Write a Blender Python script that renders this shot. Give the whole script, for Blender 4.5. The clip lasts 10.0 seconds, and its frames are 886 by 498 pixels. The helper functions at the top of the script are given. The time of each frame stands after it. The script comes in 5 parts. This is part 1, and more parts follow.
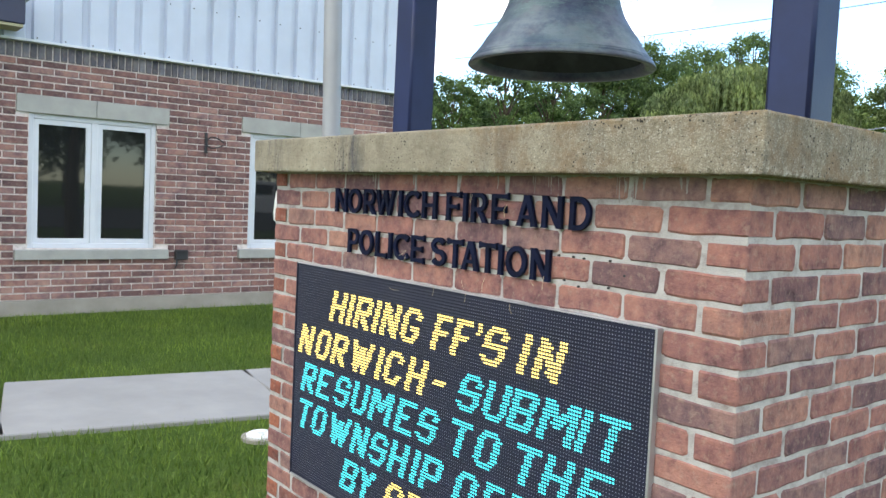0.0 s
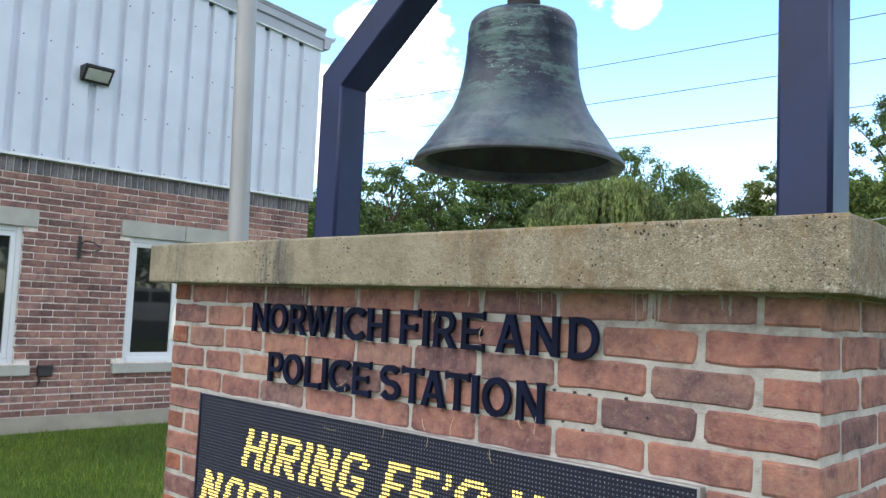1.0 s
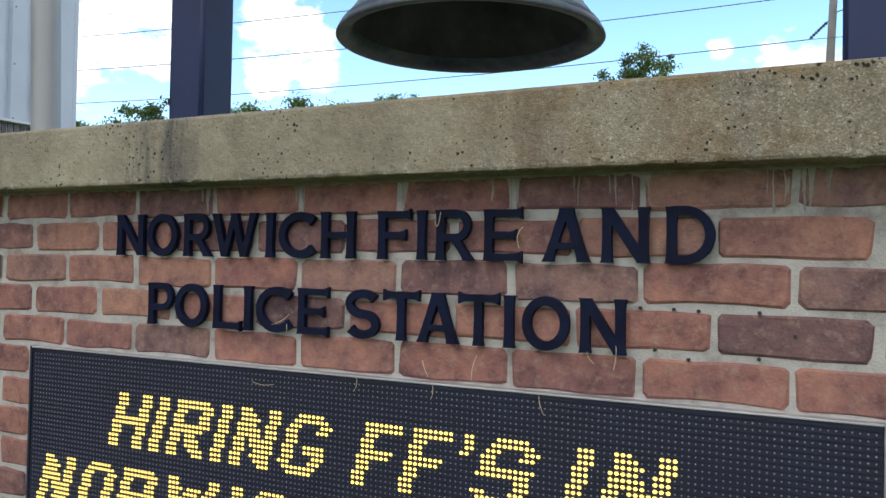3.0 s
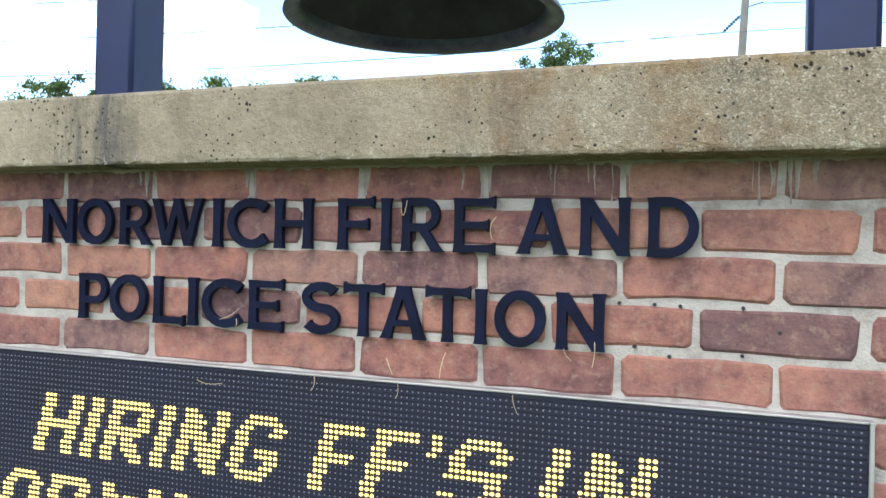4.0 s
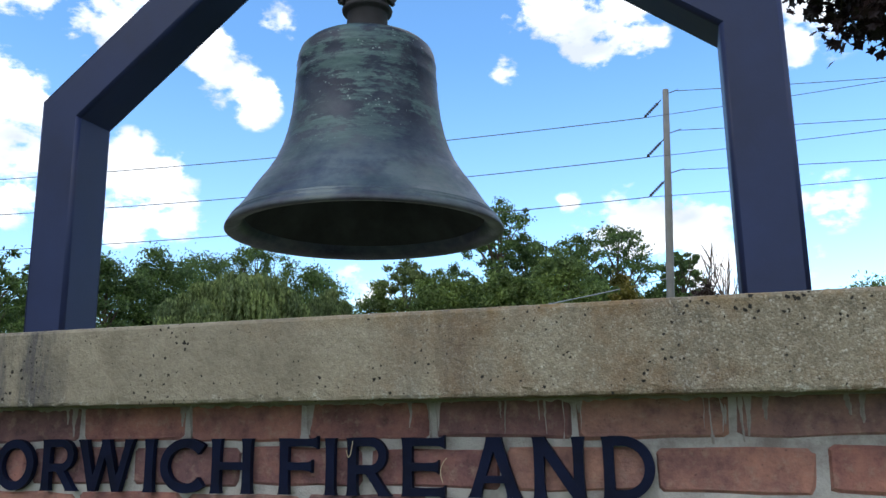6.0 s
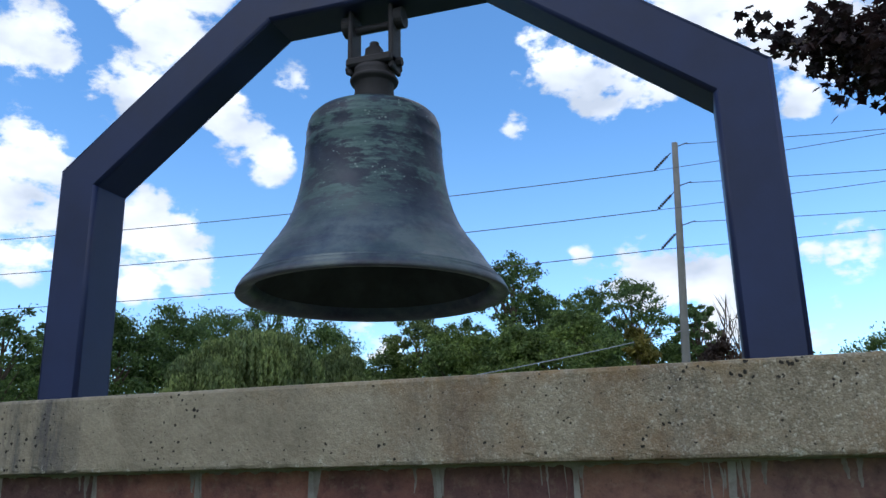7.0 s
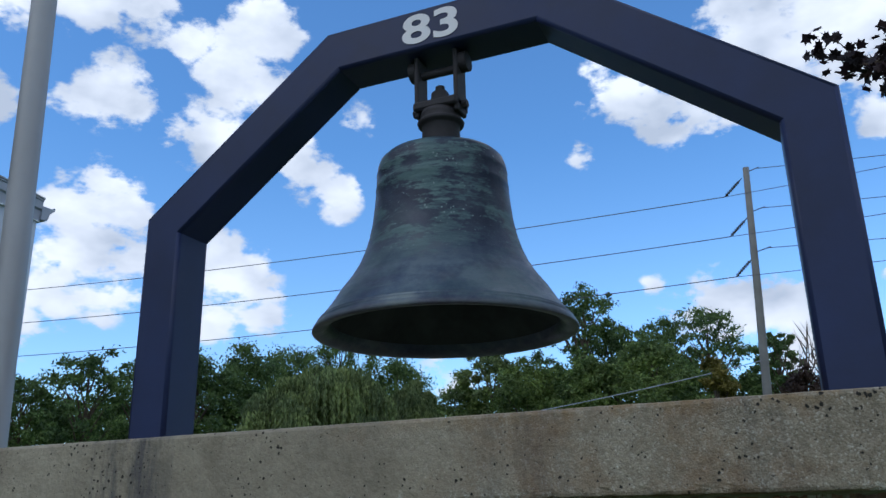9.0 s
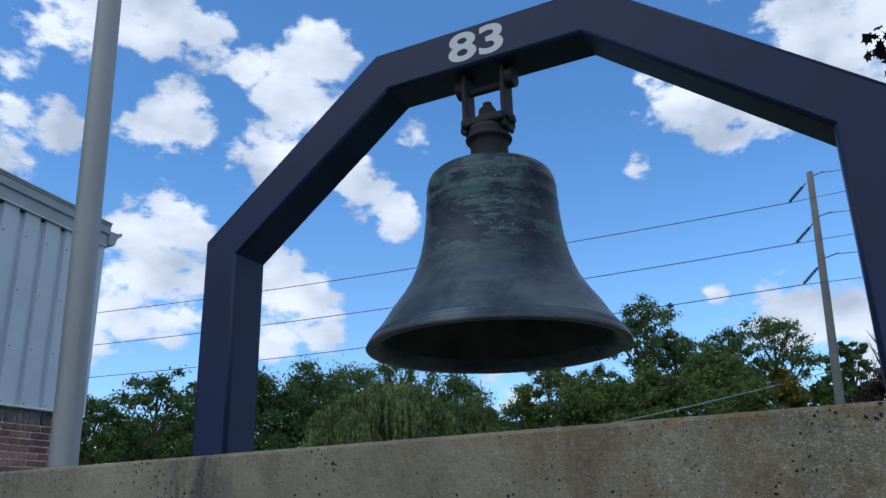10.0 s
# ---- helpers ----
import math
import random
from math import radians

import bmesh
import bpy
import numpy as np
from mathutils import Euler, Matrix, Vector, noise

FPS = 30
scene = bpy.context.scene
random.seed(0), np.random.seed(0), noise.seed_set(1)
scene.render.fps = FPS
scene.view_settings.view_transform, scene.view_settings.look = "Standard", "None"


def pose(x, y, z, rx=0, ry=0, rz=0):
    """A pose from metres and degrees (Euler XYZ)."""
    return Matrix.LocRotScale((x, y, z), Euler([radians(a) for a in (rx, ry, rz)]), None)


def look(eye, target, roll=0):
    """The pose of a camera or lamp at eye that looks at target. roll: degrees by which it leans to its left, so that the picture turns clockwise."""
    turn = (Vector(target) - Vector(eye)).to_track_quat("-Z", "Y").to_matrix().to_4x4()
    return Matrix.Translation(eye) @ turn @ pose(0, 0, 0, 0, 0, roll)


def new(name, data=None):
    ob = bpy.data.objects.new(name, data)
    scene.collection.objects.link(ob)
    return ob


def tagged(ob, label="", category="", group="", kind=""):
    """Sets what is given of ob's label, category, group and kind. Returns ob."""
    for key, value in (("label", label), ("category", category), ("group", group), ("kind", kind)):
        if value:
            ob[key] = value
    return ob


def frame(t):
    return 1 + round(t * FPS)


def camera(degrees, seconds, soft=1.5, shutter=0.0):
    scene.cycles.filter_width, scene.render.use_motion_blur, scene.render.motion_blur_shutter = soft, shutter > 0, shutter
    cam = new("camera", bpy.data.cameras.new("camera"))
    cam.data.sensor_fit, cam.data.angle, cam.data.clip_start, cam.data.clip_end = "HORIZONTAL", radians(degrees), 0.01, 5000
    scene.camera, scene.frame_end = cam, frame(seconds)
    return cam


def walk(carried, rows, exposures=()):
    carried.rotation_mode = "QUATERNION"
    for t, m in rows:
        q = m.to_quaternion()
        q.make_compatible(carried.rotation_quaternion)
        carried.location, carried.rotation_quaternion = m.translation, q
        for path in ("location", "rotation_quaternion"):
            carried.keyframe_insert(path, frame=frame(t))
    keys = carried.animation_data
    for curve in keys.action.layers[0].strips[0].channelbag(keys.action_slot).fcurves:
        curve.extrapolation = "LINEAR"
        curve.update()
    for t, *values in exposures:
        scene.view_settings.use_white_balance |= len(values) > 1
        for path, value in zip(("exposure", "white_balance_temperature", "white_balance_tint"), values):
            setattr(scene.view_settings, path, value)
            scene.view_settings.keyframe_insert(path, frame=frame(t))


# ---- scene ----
cam = camera(57.1, 10.0)
PATH = [
    (0, (0.883, -1.481, 1.47), (-0.675, -0.234, 1.348), 2.7),
    (0.5, (0.686, -1.398, 1.452), (-0.762, -0.019, 1.429), 2.2),
    (1, (0.448, -1.348, 1.494), (-0.924, 0.099, 1.643), 2.5),
    (1.5, (0.237, -1.376, 1.487), (-1.051, 0.136, 1.727), 2.8),
    (2, (0.028, -1.407, 1.488), (-1.189, 0.165, 1.714), 4.0),
    (2.5, (-0.111, -1.299, 1.423), (-1.188, 0.381, 1.56), 2.1),
    (3, (-0.232, -1.184, 1.401), (-1.133, 0.6, 1.442), 1.1),
    (4.3, (-0.335, -1.145, 1.412), (-1.035, 0.728, 1.425), 1.0),
    (4.5, (-0.338, -1.142, 1.41), (-1.029, 0.735, 1.459), 0.7),
    (5, (-0.349, -1.125, 1.42), (-1.054, 0.738, 1.601), 0.2),
    (5.5, (-0.36, -1.123, 1.495), (-1.023, 0.742, 1.788), -0.2),
    (6, (-0.339, -1.135, 1.521), (-0.919, 0.736, 1.922), -0.8),
    (7.5, (-0.312, -1.173, 1.535), (-0.929, 0.647, 2.089), -1.7),
    (8, (-0.314, -1.173, 1.534), (-0.957, 0.637, 2.091), -1.8),
    (8.5, (-0.318, -1.188, 1.53), (-1.0, 0.603, 2.101), -1.4),
    (9, (-0.303, -1.205, 1.53), (-1.046, 0.547, 2.143), -1.3),
    (9.5, (-0.291, -1.206, 1.531), (-1.102, 0.506, 2.172), -1.5),
    (10, (-0.284, -1.208, 1.528), (-1.148, 0.473, 2.179), -1.4),
]
EXPOSURES = [(0, 0.82, 6800, 10), (0.5, 0.82, 6800, 10), (1.0, 0.60, 6850, 10), (1.5, 0.15, 6850, 10), (2.0, 0.05, 6850, 10), (2.5, -0.2, 6750, 10), (2.8, -0.1, 6800, 10), (3.0, 0.1, 6850, 10), (3.2, 0.45, 6900, 10),
             (4.3, 0.95, 6700, 10), (4.5, 0.95, 6700, 10), (5.0, 0.7, 6700, 10), (5.5, 0.22, 6600, 10), (6.0, -0.16, 6300, 10), (7.5, -0.55, 5850, 10), (8.5, -0.69, 5720, 10), (10.0, -0.90, 5650, 10)]
walk(cam, [(t, look(eye, target, roll)) for t, eye, target, roll in PATH], EXPOSURES)

# ---- world, sun, exposure ----
def link(nt, a, ao, b, bi):
    nt.links.new(a.outputs[ao], b.inputs[bi])


def direction(az, el):
    """Unit vector; az in degrees from +y towards +x, el above the horizon."""
    a, e = radians(az), radians(el)
    return Vector((math.sin(a) * math.cos(e), math.cos(a) * math.cos(e), math.sin(e)))


SUN_AZ, SUN_EL = 208.0, 50.0
world = bpy.data.worlds.new("sky")
scene.world = world
world.use_nodes = True
wn = world.node_tree
wn.nodes.clear()
w_out = wn.nodes.new("ShaderNodeOutputWorld")
w_bg = wn.nodes.new("ShaderNodeBackground")
w_sky = wn.nodes.new("ShaderNodeTexSky")
w_sky.sky_type, w_sky.sun_disc = "NISHITA", False
w_sky.sun_elevation, w_sky.sun_rotation = radians(SUN_EL), radians(SUN_AZ)
w_sky.air_density, w_sky.dust_density, w_sky.ozone_density = 1.0, 0.3, 2.2
w_co = wn.nodes.new("ShaderNodeTexCoord")
w_noise = wn.nodes.new("ShaderNodeTexNoise")
w_noise.inputs["Scale"].default_value, w_noise.inputs["Detail"].default_value = 19.0, 12.0
w_noise.inputs["Roughness"].default_value = 0.58
w_map = wn.nodes.new("ShaderNodeMapping")
w_map.inputs["Scale"].default_value = (1.0, 1.0, 1.7)
link(wn, w_co, "Generated", w_map, "Vector")
link(wn, w_map, "Vector", w_noise, "Vector")
# heaps of cumulus: azimuth, elevation, radius in degrees
CLOUDS_WEST = [(-55.1, 25.4, 1.4), (-47.2, 27.3, 1.9), (-50.2, 25.9, 0.7), (-49.2, 33.4, 2.4), (-54.4, 32.2, 2.0), (-57.7, 30.7, 0.9), (-45.2, 32.3, 1.6), (-42.3, 31.6, 1.3), (-38.2, 32.2, 1.6), (-36.1, 32.1, 1.6),
               (-38.6, 29.2, 2.0), (-40.7, 25.2, 1.9), (-42.1, 25.3, 1.2), (-36.8, 28.2, 2.0), (-47.7, 20.0, 2.0), (-49.5, 19.3, 1.4), (-45.7, 19.3, 1.4), (-47.8, 15.8, 2.8), (-45.9, 16.9, 2.0), (-48.9, 13.6, 1.1),
               (-38.0, 15.5, 2.1), (-35.6, 13.1, 1.2), (-38.6, 17.0, 1.4), (-39.2, 12.7, 1.2), (-32.9, 23.0, 1.5), (-30.8, 21.4, 1.2), (-29.5, 26.6, 0.7), (-34.2, 24.5, 1.4), (-57.4, 25.2, 1.2), (-54.0, 13.0, 3.0)]
CLOUDS_NORTH = [(-8.9, 27.6, 1.6), (-6.4, 26.6, 1.7), (-3.9, 27.0, 1.6), (-11.5, 27.3, 0.7), (-6.2, 25.1, 0.9), (-2.4, 25.3, 0.9), (1.1, 30.2, 2.7), (6.7, 28.7, 3.7), (10.0, 26.8, 3.0), (7.6, 23.5, 1.2), (-12.4, 24.1, 0.6), (-10.0, 29.1, 0.9),
                (-3.9, 12.9, 1.7), (-1.7, 12.3, 1.9), (0.4, 11.7, 1.8), (-5.9, 11.9, 0.8), (0.9, 9.9, 1.7), (-8.1, 14.2, 0.5), (-7.1, 13.5, 0.5), (-7.8, 13.1, 0.4), (9.1, 13.2, 0.9), (7.0, 13.3, 0.5), (6.9, 8.9, 0.8), (-23.0, 8.8, 0.9)]
CLOUDS_ROUND = [(-64, 24, 5), (-70, 15, 8), (-29, 45, 5), (-8, 44, 7), (30, 30, 10), (50, 20, 10), (-20, 60, 9), (20, 55, 10), (80, 40, 16), (120, 30, 18), (170, 35, 20), (-120, 35, 16), (-150, 25, 18), (-90, 45, 12),
                (140, 60, 18), (-160, 58, 20), (100, 12, 12), (150, 10, 12), (-135, 8, 12), (180, 12, 14)]
total = None
for az, el, rad in CLOUDS_WEST + CLOUDS_NORTH + CLOUDS_ROUND:
    wisp = rad < 1.0
    rad = rad * 1.5 if wisp else rad
    dot = wn.nodes.new("ShaderNodeVectorMath")
    dot.operation = "DOT_PRODUCT"
    link(wn, w_co, "Generated", dot, 0)
    dot.inputs[1].default_value = direction(az, el)
    ramp = wn.nodes.new("ShaderNodeMapRange")
    ramp.inputs["From Min"].default_value = math.cos(radians(rad * 1.75))
    ramp.inputs["From Max"].default_value = math.cos(radians(rad * 0.1))
    ramp.inputs["To Max"].default_value = 0.62 if wisp else 1.0
    link(wn, dot, "Value", ramp, "Value")
    if total is None:
        total = ramp
    else:
        both = wn.nodes.new("ShaderNodeMath")
        both.operation = "MAXIMUM"
        link(wn, total, 0, both, 0)
        link(wn, ramp, 0, both, 1)
        total = both
w_sum = wn.nodes.new("ShaderNodeMath")
w_sum.operation = "MULTIPLY_ADD"
link(wn, w_noise, "Fac", w_sum, 0)
w_sum.inputs[1].default_value = 3.2
link(wn, total, 0, w_sum, 2)
w_mask = wn.nodes.new("ShaderNodeMapRange")
w_mask.interpolation_type = "SMOOTHSTEP"
w_mask.inputs["From Min"].default_value, w_mask.inputs["From Max"].default_value = 1.86, 2.36
link(wn, w_sum, 0, w_mask, "Value")
w_near = wn.nodes.new("ShaderNodeMapRange")
w_near.inputs["From Min"].default_value, w_near.inputs["From Max"].default_value = 0.02, 0.30
link(wn, total, 0, w_near, "Value")
w_veil = wn.nodes.new("ShaderNodeMath")
w_veil.operation = "MULTIPLY"
link(wn, w_mask, 0, w_veil, 0)
link(wn, w_near, 0, w_veil, 1)
# thick parts of a cloud are greyer below
w_noise2 = wn.nodes.new("ShaderNodeTexNoise")
w_noise2.inputs["Scale"].default_value, w_noise2.inputs["Detail"].default_value = 9.0, 8.0
link(wn, w_map, "Vector", w_noise2, "Vector")
w_tone = wn.nodes.new("ShaderNodeMapRange")
w_tone.inputs["From Min"].default_value, w_tone.inputs["From Max"].default_value = 0.35, 0.65
link(wn, w_noise2, "Fac", w_tone, "Value")
w_cloud = wn.nodes.new("ShaderNodeMix")
w_cloud.data_type = "RGBA"
w_cloud.inputs["A"].default_value = (9.2, 10.0, 11.3, 1)
w_cloud.inputs["B"].default_value = (17.5, 17.6, 17.8, 1)
link(wn, w_tone, 0, w_cloud, "Factor")
w_mix = wn.nodes.new("ShaderNodeMix")
w_mix.data_type = "RGBA"
link(wn, w_veil, 0, w_mix, "Factor")
w_blue = wn.nodes.new("ShaderNodeMix")
w_blue.data_type, w_blue.blend_type = "RGBA", "MULTIPLY"
w_blue.inputs["Factor"].default_value = 1.0
# paler, hazier air towards the horizon
w_sep = wn.nodes.new("ShaderNodeSeparateXYZ")
link(wn, w_co, "Generated", w_sep, 0)
w_high = wn.nodes.new("ShaderNodeMapRange")
w_high.inputs["From Min"].default_value, w_high.inputs["From Max"].default_value = 0.08, 0.42
link(wn, w_sep, "Z", w_high, "Value")
w_air = wn.nodes.new("ShaderNodeMix")
w_air.data_type = "RGBA"
w_air.inputs["A"].default_value, w_air.inputs["B"].default_value = (3.00, 3.35, 3.45, 1), (2.02, 2.80, 3.25, 1)
link(wn, w_high, 0, w_air, "Factor")
link(wn, w_air, "Result", w_blue, "B")
link(wn, w_sky, "Color", w_blue, "A")
link(wn, w_blue, "Result", w_mix, "A")
link(wn, w_cloud, "Result", w_mix, "B")
link(wn, w_mix, "Result", w_bg, "Color")
w_bg.inputs["Strength"].default_value = 0.10
link(wn, w_bg, 0, w_out, 0)

sun = new("sun", bpy.data.lights.new("sun", "SUN"))
sun.data.energy, sun.data.angle, sun.data.color = 0.64, radians(30), (1.0, 0.94, 0.85)
sun.matrix_world = look(direction(SUN_AZ, SUN_EL) * 60, (0, 0, 0))


# ---- materials ----
def material(name, rough=0.8, metal=0.0, spec=0.5):
    m = bpy.data.materials.new(name)
    m.use_nodes = True
    b = m.node_tree.nodes["Principled BSDF"]
    b.inputs["Roughness"].default_value, b.inputs["Metallic"].default_value = rough, metal
    b.inputs["Specular IOR Level"].default_value = spec
    return m, m.node_tree, b


def coords(nt, scale=(1, 1, 1), kind="Object"):
    co = nt.nodes.new("ShaderNodeTexCoord")
    mp = nt.nodes.new("ShaderNodeMapping")
    mp.inputs["Scale"].default_value = scale
    link(nt, co, kind, mp, "Vector")
    return mp


def world_coords(nt, scale=(1, 1, 1)):
    co = nt.nodes.new("ShaderNodeNewGeometry")
    mp = nt.nodes.new("ShaderNodeMapping")
    mp.inputs["Scale"].default_value = scale
    link(nt, co, "Position", mp, "Vector")
    return mp


def grain(nt, co, scale, detail=5.0, rough=0.6):
    n = nt.nodes.new("ShaderNodeTexNoise")
    n.inputs["Scale"].default_value, n.inputs["Detail"].default_value, n.inputs["Roughness"].default_value = scale, detail, rough
    link(nt, co, 0, n, "Vector")
    return n


def ramp_of(nt, src, out, stops):
    r = nt.nodes.new("ShaderNodeValToRGB")
    el = r.color_ramp.elements
    el[0].position, el[0].color = stops[0][0], (*stops[0][1], 1)
    el[1].position, el[1].color = stops[-1][0], (*stops[-1][1], 1)
    for p, c in stops[1:-1]:
        e = el.new(p)
        e.color = (*c, 1)
    link(nt, src, out, r, "Fac")
    return r


def mixed(nt, fac, a, b, mode="MIX"):
    """a and b: (node, socket) or a colour; fac: (node, socket) or a number."""
    m = nt.nodes.new("ShaderNodeMix")
    m.data_type, m.blend_type = "RGBA", mode
    for key, v in (("Factor", fac), ("A", a), ("B", b)):
        if isinstance(v, tuple) and not isinstance(v[0], (int, float)):
            link(nt, v[0], v[1], m, key)
        elif key == "Factor":
            m.inputs[key].default_value = v
        else:
            m.inputs[key].default_value = (*v, 1)
    return m


def stepped(nt, src, out, lo, hi, a=0.0, b=1.0):
    r = nt.nodes.new("ShaderNodeMapRange")
    r.inputs["From Min"].default_value, r.inputs["From Max"].default_value = lo, hi
    r.inputs["To Min"].default_value, r.inputs["To Max"].default_value = a, b
    link(nt, src, out, r, "Value")
    return r


def bumped(nt, b, src, out, strength, dist):
    n = nt.nodes.new("ShaderNodeBump")
    n.inputs["Strength"].default_value, n.inputs["Distance"].default_value = strength, dist
    link(nt, src, out, n, "Height")
    link(nt, n, "Normal", b, "Normal")
    return n


def plain(name, color, rough=0.6, metal=0.0, vary=0.12, scale=6.0, bump=0.1, spec=0.5):
    """A painted or plain surface with soft blotches and a fine grain."""
    m, nt, b = material(name, rough, metal, spec)
    co = world_coords(nt)
    n = grain(nt, co, scale, 6)
    dark = tuple(c * (1 - vary) for c in color)
    light = tuple(min(1, c * (1 + vary)) for c in color)
    r = ramp_of(nt, n, "Fac", [(0.3, dark), (0.7, light)])
    link(nt, r, "Color", b, "Base Color")
    fine = grain(nt, co, scale * 30, 3)
    bumped(nt, b, fine, "Fac", bump, 0.002)
    rr = stepped(nt, n, "Fac", 0.2, 0.8, max(0.02, rough - 0.1), min(1, rough + 0.1))
    link(nt, rr, 0, b, "Roughness")
    return m


def brick_material(name, stops, island=False, scale=1.0):
    m, nt, b = material(name, 0.9, 0, 0.25)
    if island:
        info = nt.nodes.new("ShaderNodeNewGeometry")
        src = "Random Per Island"
    else:
        info = nt.nodes.new("ShaderNodeObjectInfo")
        src = "Random"
    base = ramp_of(nt, info, src, stops)
    co = world_coords(nt)
    blot = grain(nt, co, 24 * scale, 7, 0.72)
    smear = ramp_of(nt, blot, "Fac", [(0.34, (0.55, 0.54, 0.60)), (0.47, (0.88, 0.87, 0.89)), (0.58, (1.05, 1.03, 1)), (0.72, (1.35, 1.3, 1.2))])
    c0 = mixed(nt, 1.0, (base, "Color"), (smear, "Color"), "MULTIPLY")
    fire = grain(nt, co, 8 * scale, 6, 0.68)
    flame = ramp_of(nt, fire, "Fac", [(0.36, (0.60, 0.61, 0.69)), (0.46, (0.88, 0.89, 0.93)), (0.54, (1.02, 1.0, 0.98)), (0.68, (1.22, 1.22, 1.14))])
    c1 = mixed(nt, 1.0, (c0, "Result"), (flame, "Color"), "MULTIPLY")
    dust = grain(nt, co, 55 * scale, 5, 0.7)
    df = stepped(nt, dust, "Fac", 0.52, 0.72, 0, 0.5)
    c2 = mixed(nt, (df, 0), (c1, "Result"), (0.40, 0.30, 0.235))
    pit = grain(nt, co, 160 * scale, 3, 0.6)
    pf = stepped(nt, pit, "Fac", 0.24, 0.36, 0.7, 0)
    c3 = mixed(nt, (pf, 0), (c2, "Result"), (0.05, 0.03, 0.03))
    link(nt, c3, "Result", b, "Base Color")
    lump = mixed(nt, 0.5, (pit, "Color"), (dust, "Color"))
    bumped(nt, b, lump, "Result", 0.9, 0.005)
    return m


M_BRICK = brick_material("red_clay_brick", [(0.0, (0.175, 0.104, 0.108)), (0.15, (0.255, 0.130, 0.122)), (0.35, (0.310, 0.148, 0.128)), (0.6, (0.345, 0.172, 0.143)), (0.8, (0.375, 0.200, 0.155)), (0.92, (0.290, 0.172, 0.152)), (1.0, (0.205, 0.124, 0.125))])
WALL_STOPS = [(0.0, (0.135, 0.080, 0.080)), (0.3, (0.205, 0.112, 0.104)), (0.7, (0.275, 0.150, 0.134)), (1.0, (0.345, 0.205, 0.183))]
M_WALLBRICK = brick_material("building_brick", WALL_STOPS, False, 0.6)
M_WALLBRICK_ISL = brick_material("building_brick_joined", WALL_STOPS, True, 0.6)
M_SOLDIER = brick_material("grey_soldier_brick", [(0, (0.10, 0.10, 0.115)), (1, (0.20, 0.20, 0.23))], True, 0.6)


def mortar_material(name, color):
    m, nt, b = material(name, 0.95, 0, 0.2)
    co = world_coords(nt)
    n = grain(nt, co, 11, 8, 0.7)
    f = grain(nt, co, 260, 3)
    r = ramp_of(nt, n, "Fac", [(0.34, (color[0] * 0.58, color[1] * 0.53, color[2] * 0.52)), (0.5, color), (0.66, tuple(c * 1.2 for c in color))])
    link(nt, r, "Color", b, "Base Color")
    bumped(nt, b, f, "Fac", 0.7, 0.003)
    return m


M_MORTAR = mortar_material("grey_mortar", (0.43, 0.41, 0.392))
M_LIME = mortar_material("pale_lime_run", (0.36, 0.325, 0.31))
M_WALLMORTAR = mortar_material("pinkish_mortar", (0.66, 0.60, 0.575))

# weathered cast concrete of the cap: sandy buff, dark runs, air holes, exposed grit and rust on its east half
M_CAP, nt, b = material("weathered_cast_concrete", 0.92, 0, 0.2)
co = world_coords(nt)
axes = nt.nodes.new("ShaderNodeSeparateXYZ")
link(nt, co, 0, axes, 0)


def times(nt, a, ao, c, cc):
    """Product of a socket with a number or another socket."""
    n = nt.nodes.new("ShaderNodeMath")
    n.operation = "MULTIPLY"
    link(nt, a, ao, n, 0)
    if isinstance(c, (int, float)):
        n.inputs[1].default_value = c
    else:
        link(nt, c, cc, n, 1)
    return n


def cells(nt, co, scale):
    v = nt.nodes.new("ShaderNodeTexVoronoi")
    v.inputs["Scale"].default_value = scale
    link(nt, co, 0, v, "Vector")
    return v


big = grain(nt, co, 2.6, 7, 0.65)
base = ramp_of(nt, big, "Fac", [(0.3, (0.225, 0.198, 0.150)), (0.5, (0.312, 0.276, 0.208)), (0.7, (0.368, 0.330, 0.252))])
cloudy = grain(nt, co, 16, 6, 0.7)
cl = ramp_of(nt, cloudy, "Fac", [(0.34, (0.80, 0.79, 0.78)), (0.55, (1, 1, 1)), (0.7, (1.10, 1.10, 1.09))])
base2 = mixed(nt, 1.0, (base, "Color"), (cl, "Color"), "MULTIPLY")
# dark runs at a few places along the edge
streak = grain(nt, world_coords(nt, (10, 10, 1.6)), 2.6, 7, 0.72)
runs = stepped(nt, streak, "Fac", 0.44, 0.60, 0, 0.9)
stain = base2
for cx, half, power in ((-1.39, 0.13, 0.95), (-1.93, 0.16, 0.6), (-0.66, 0.10, 0.55), (-0.36, 0.08, 0.5), (0.02, 0.12, 0.45)):
    off = nt.nodes.new("ShaderNodeMath")
    off.operation = "SUBTRACT"
    link(nt, axes, "X", off, 0)
    off.inputs[1].default_value = cx
    far = nt.nodes.new("ShaderNodeMath")
    far.operation = "ABSOLUTE"
    link(nt, off, 0, far, 0)
    near_run = stepped(nt, far, 0, half, half * 0.3, 0, power)
    stain = mixed(nt, (times(nt, runs, 0, near_run, 0), 0), (stain, "Result"), (0.085, 0.083, 0.088))
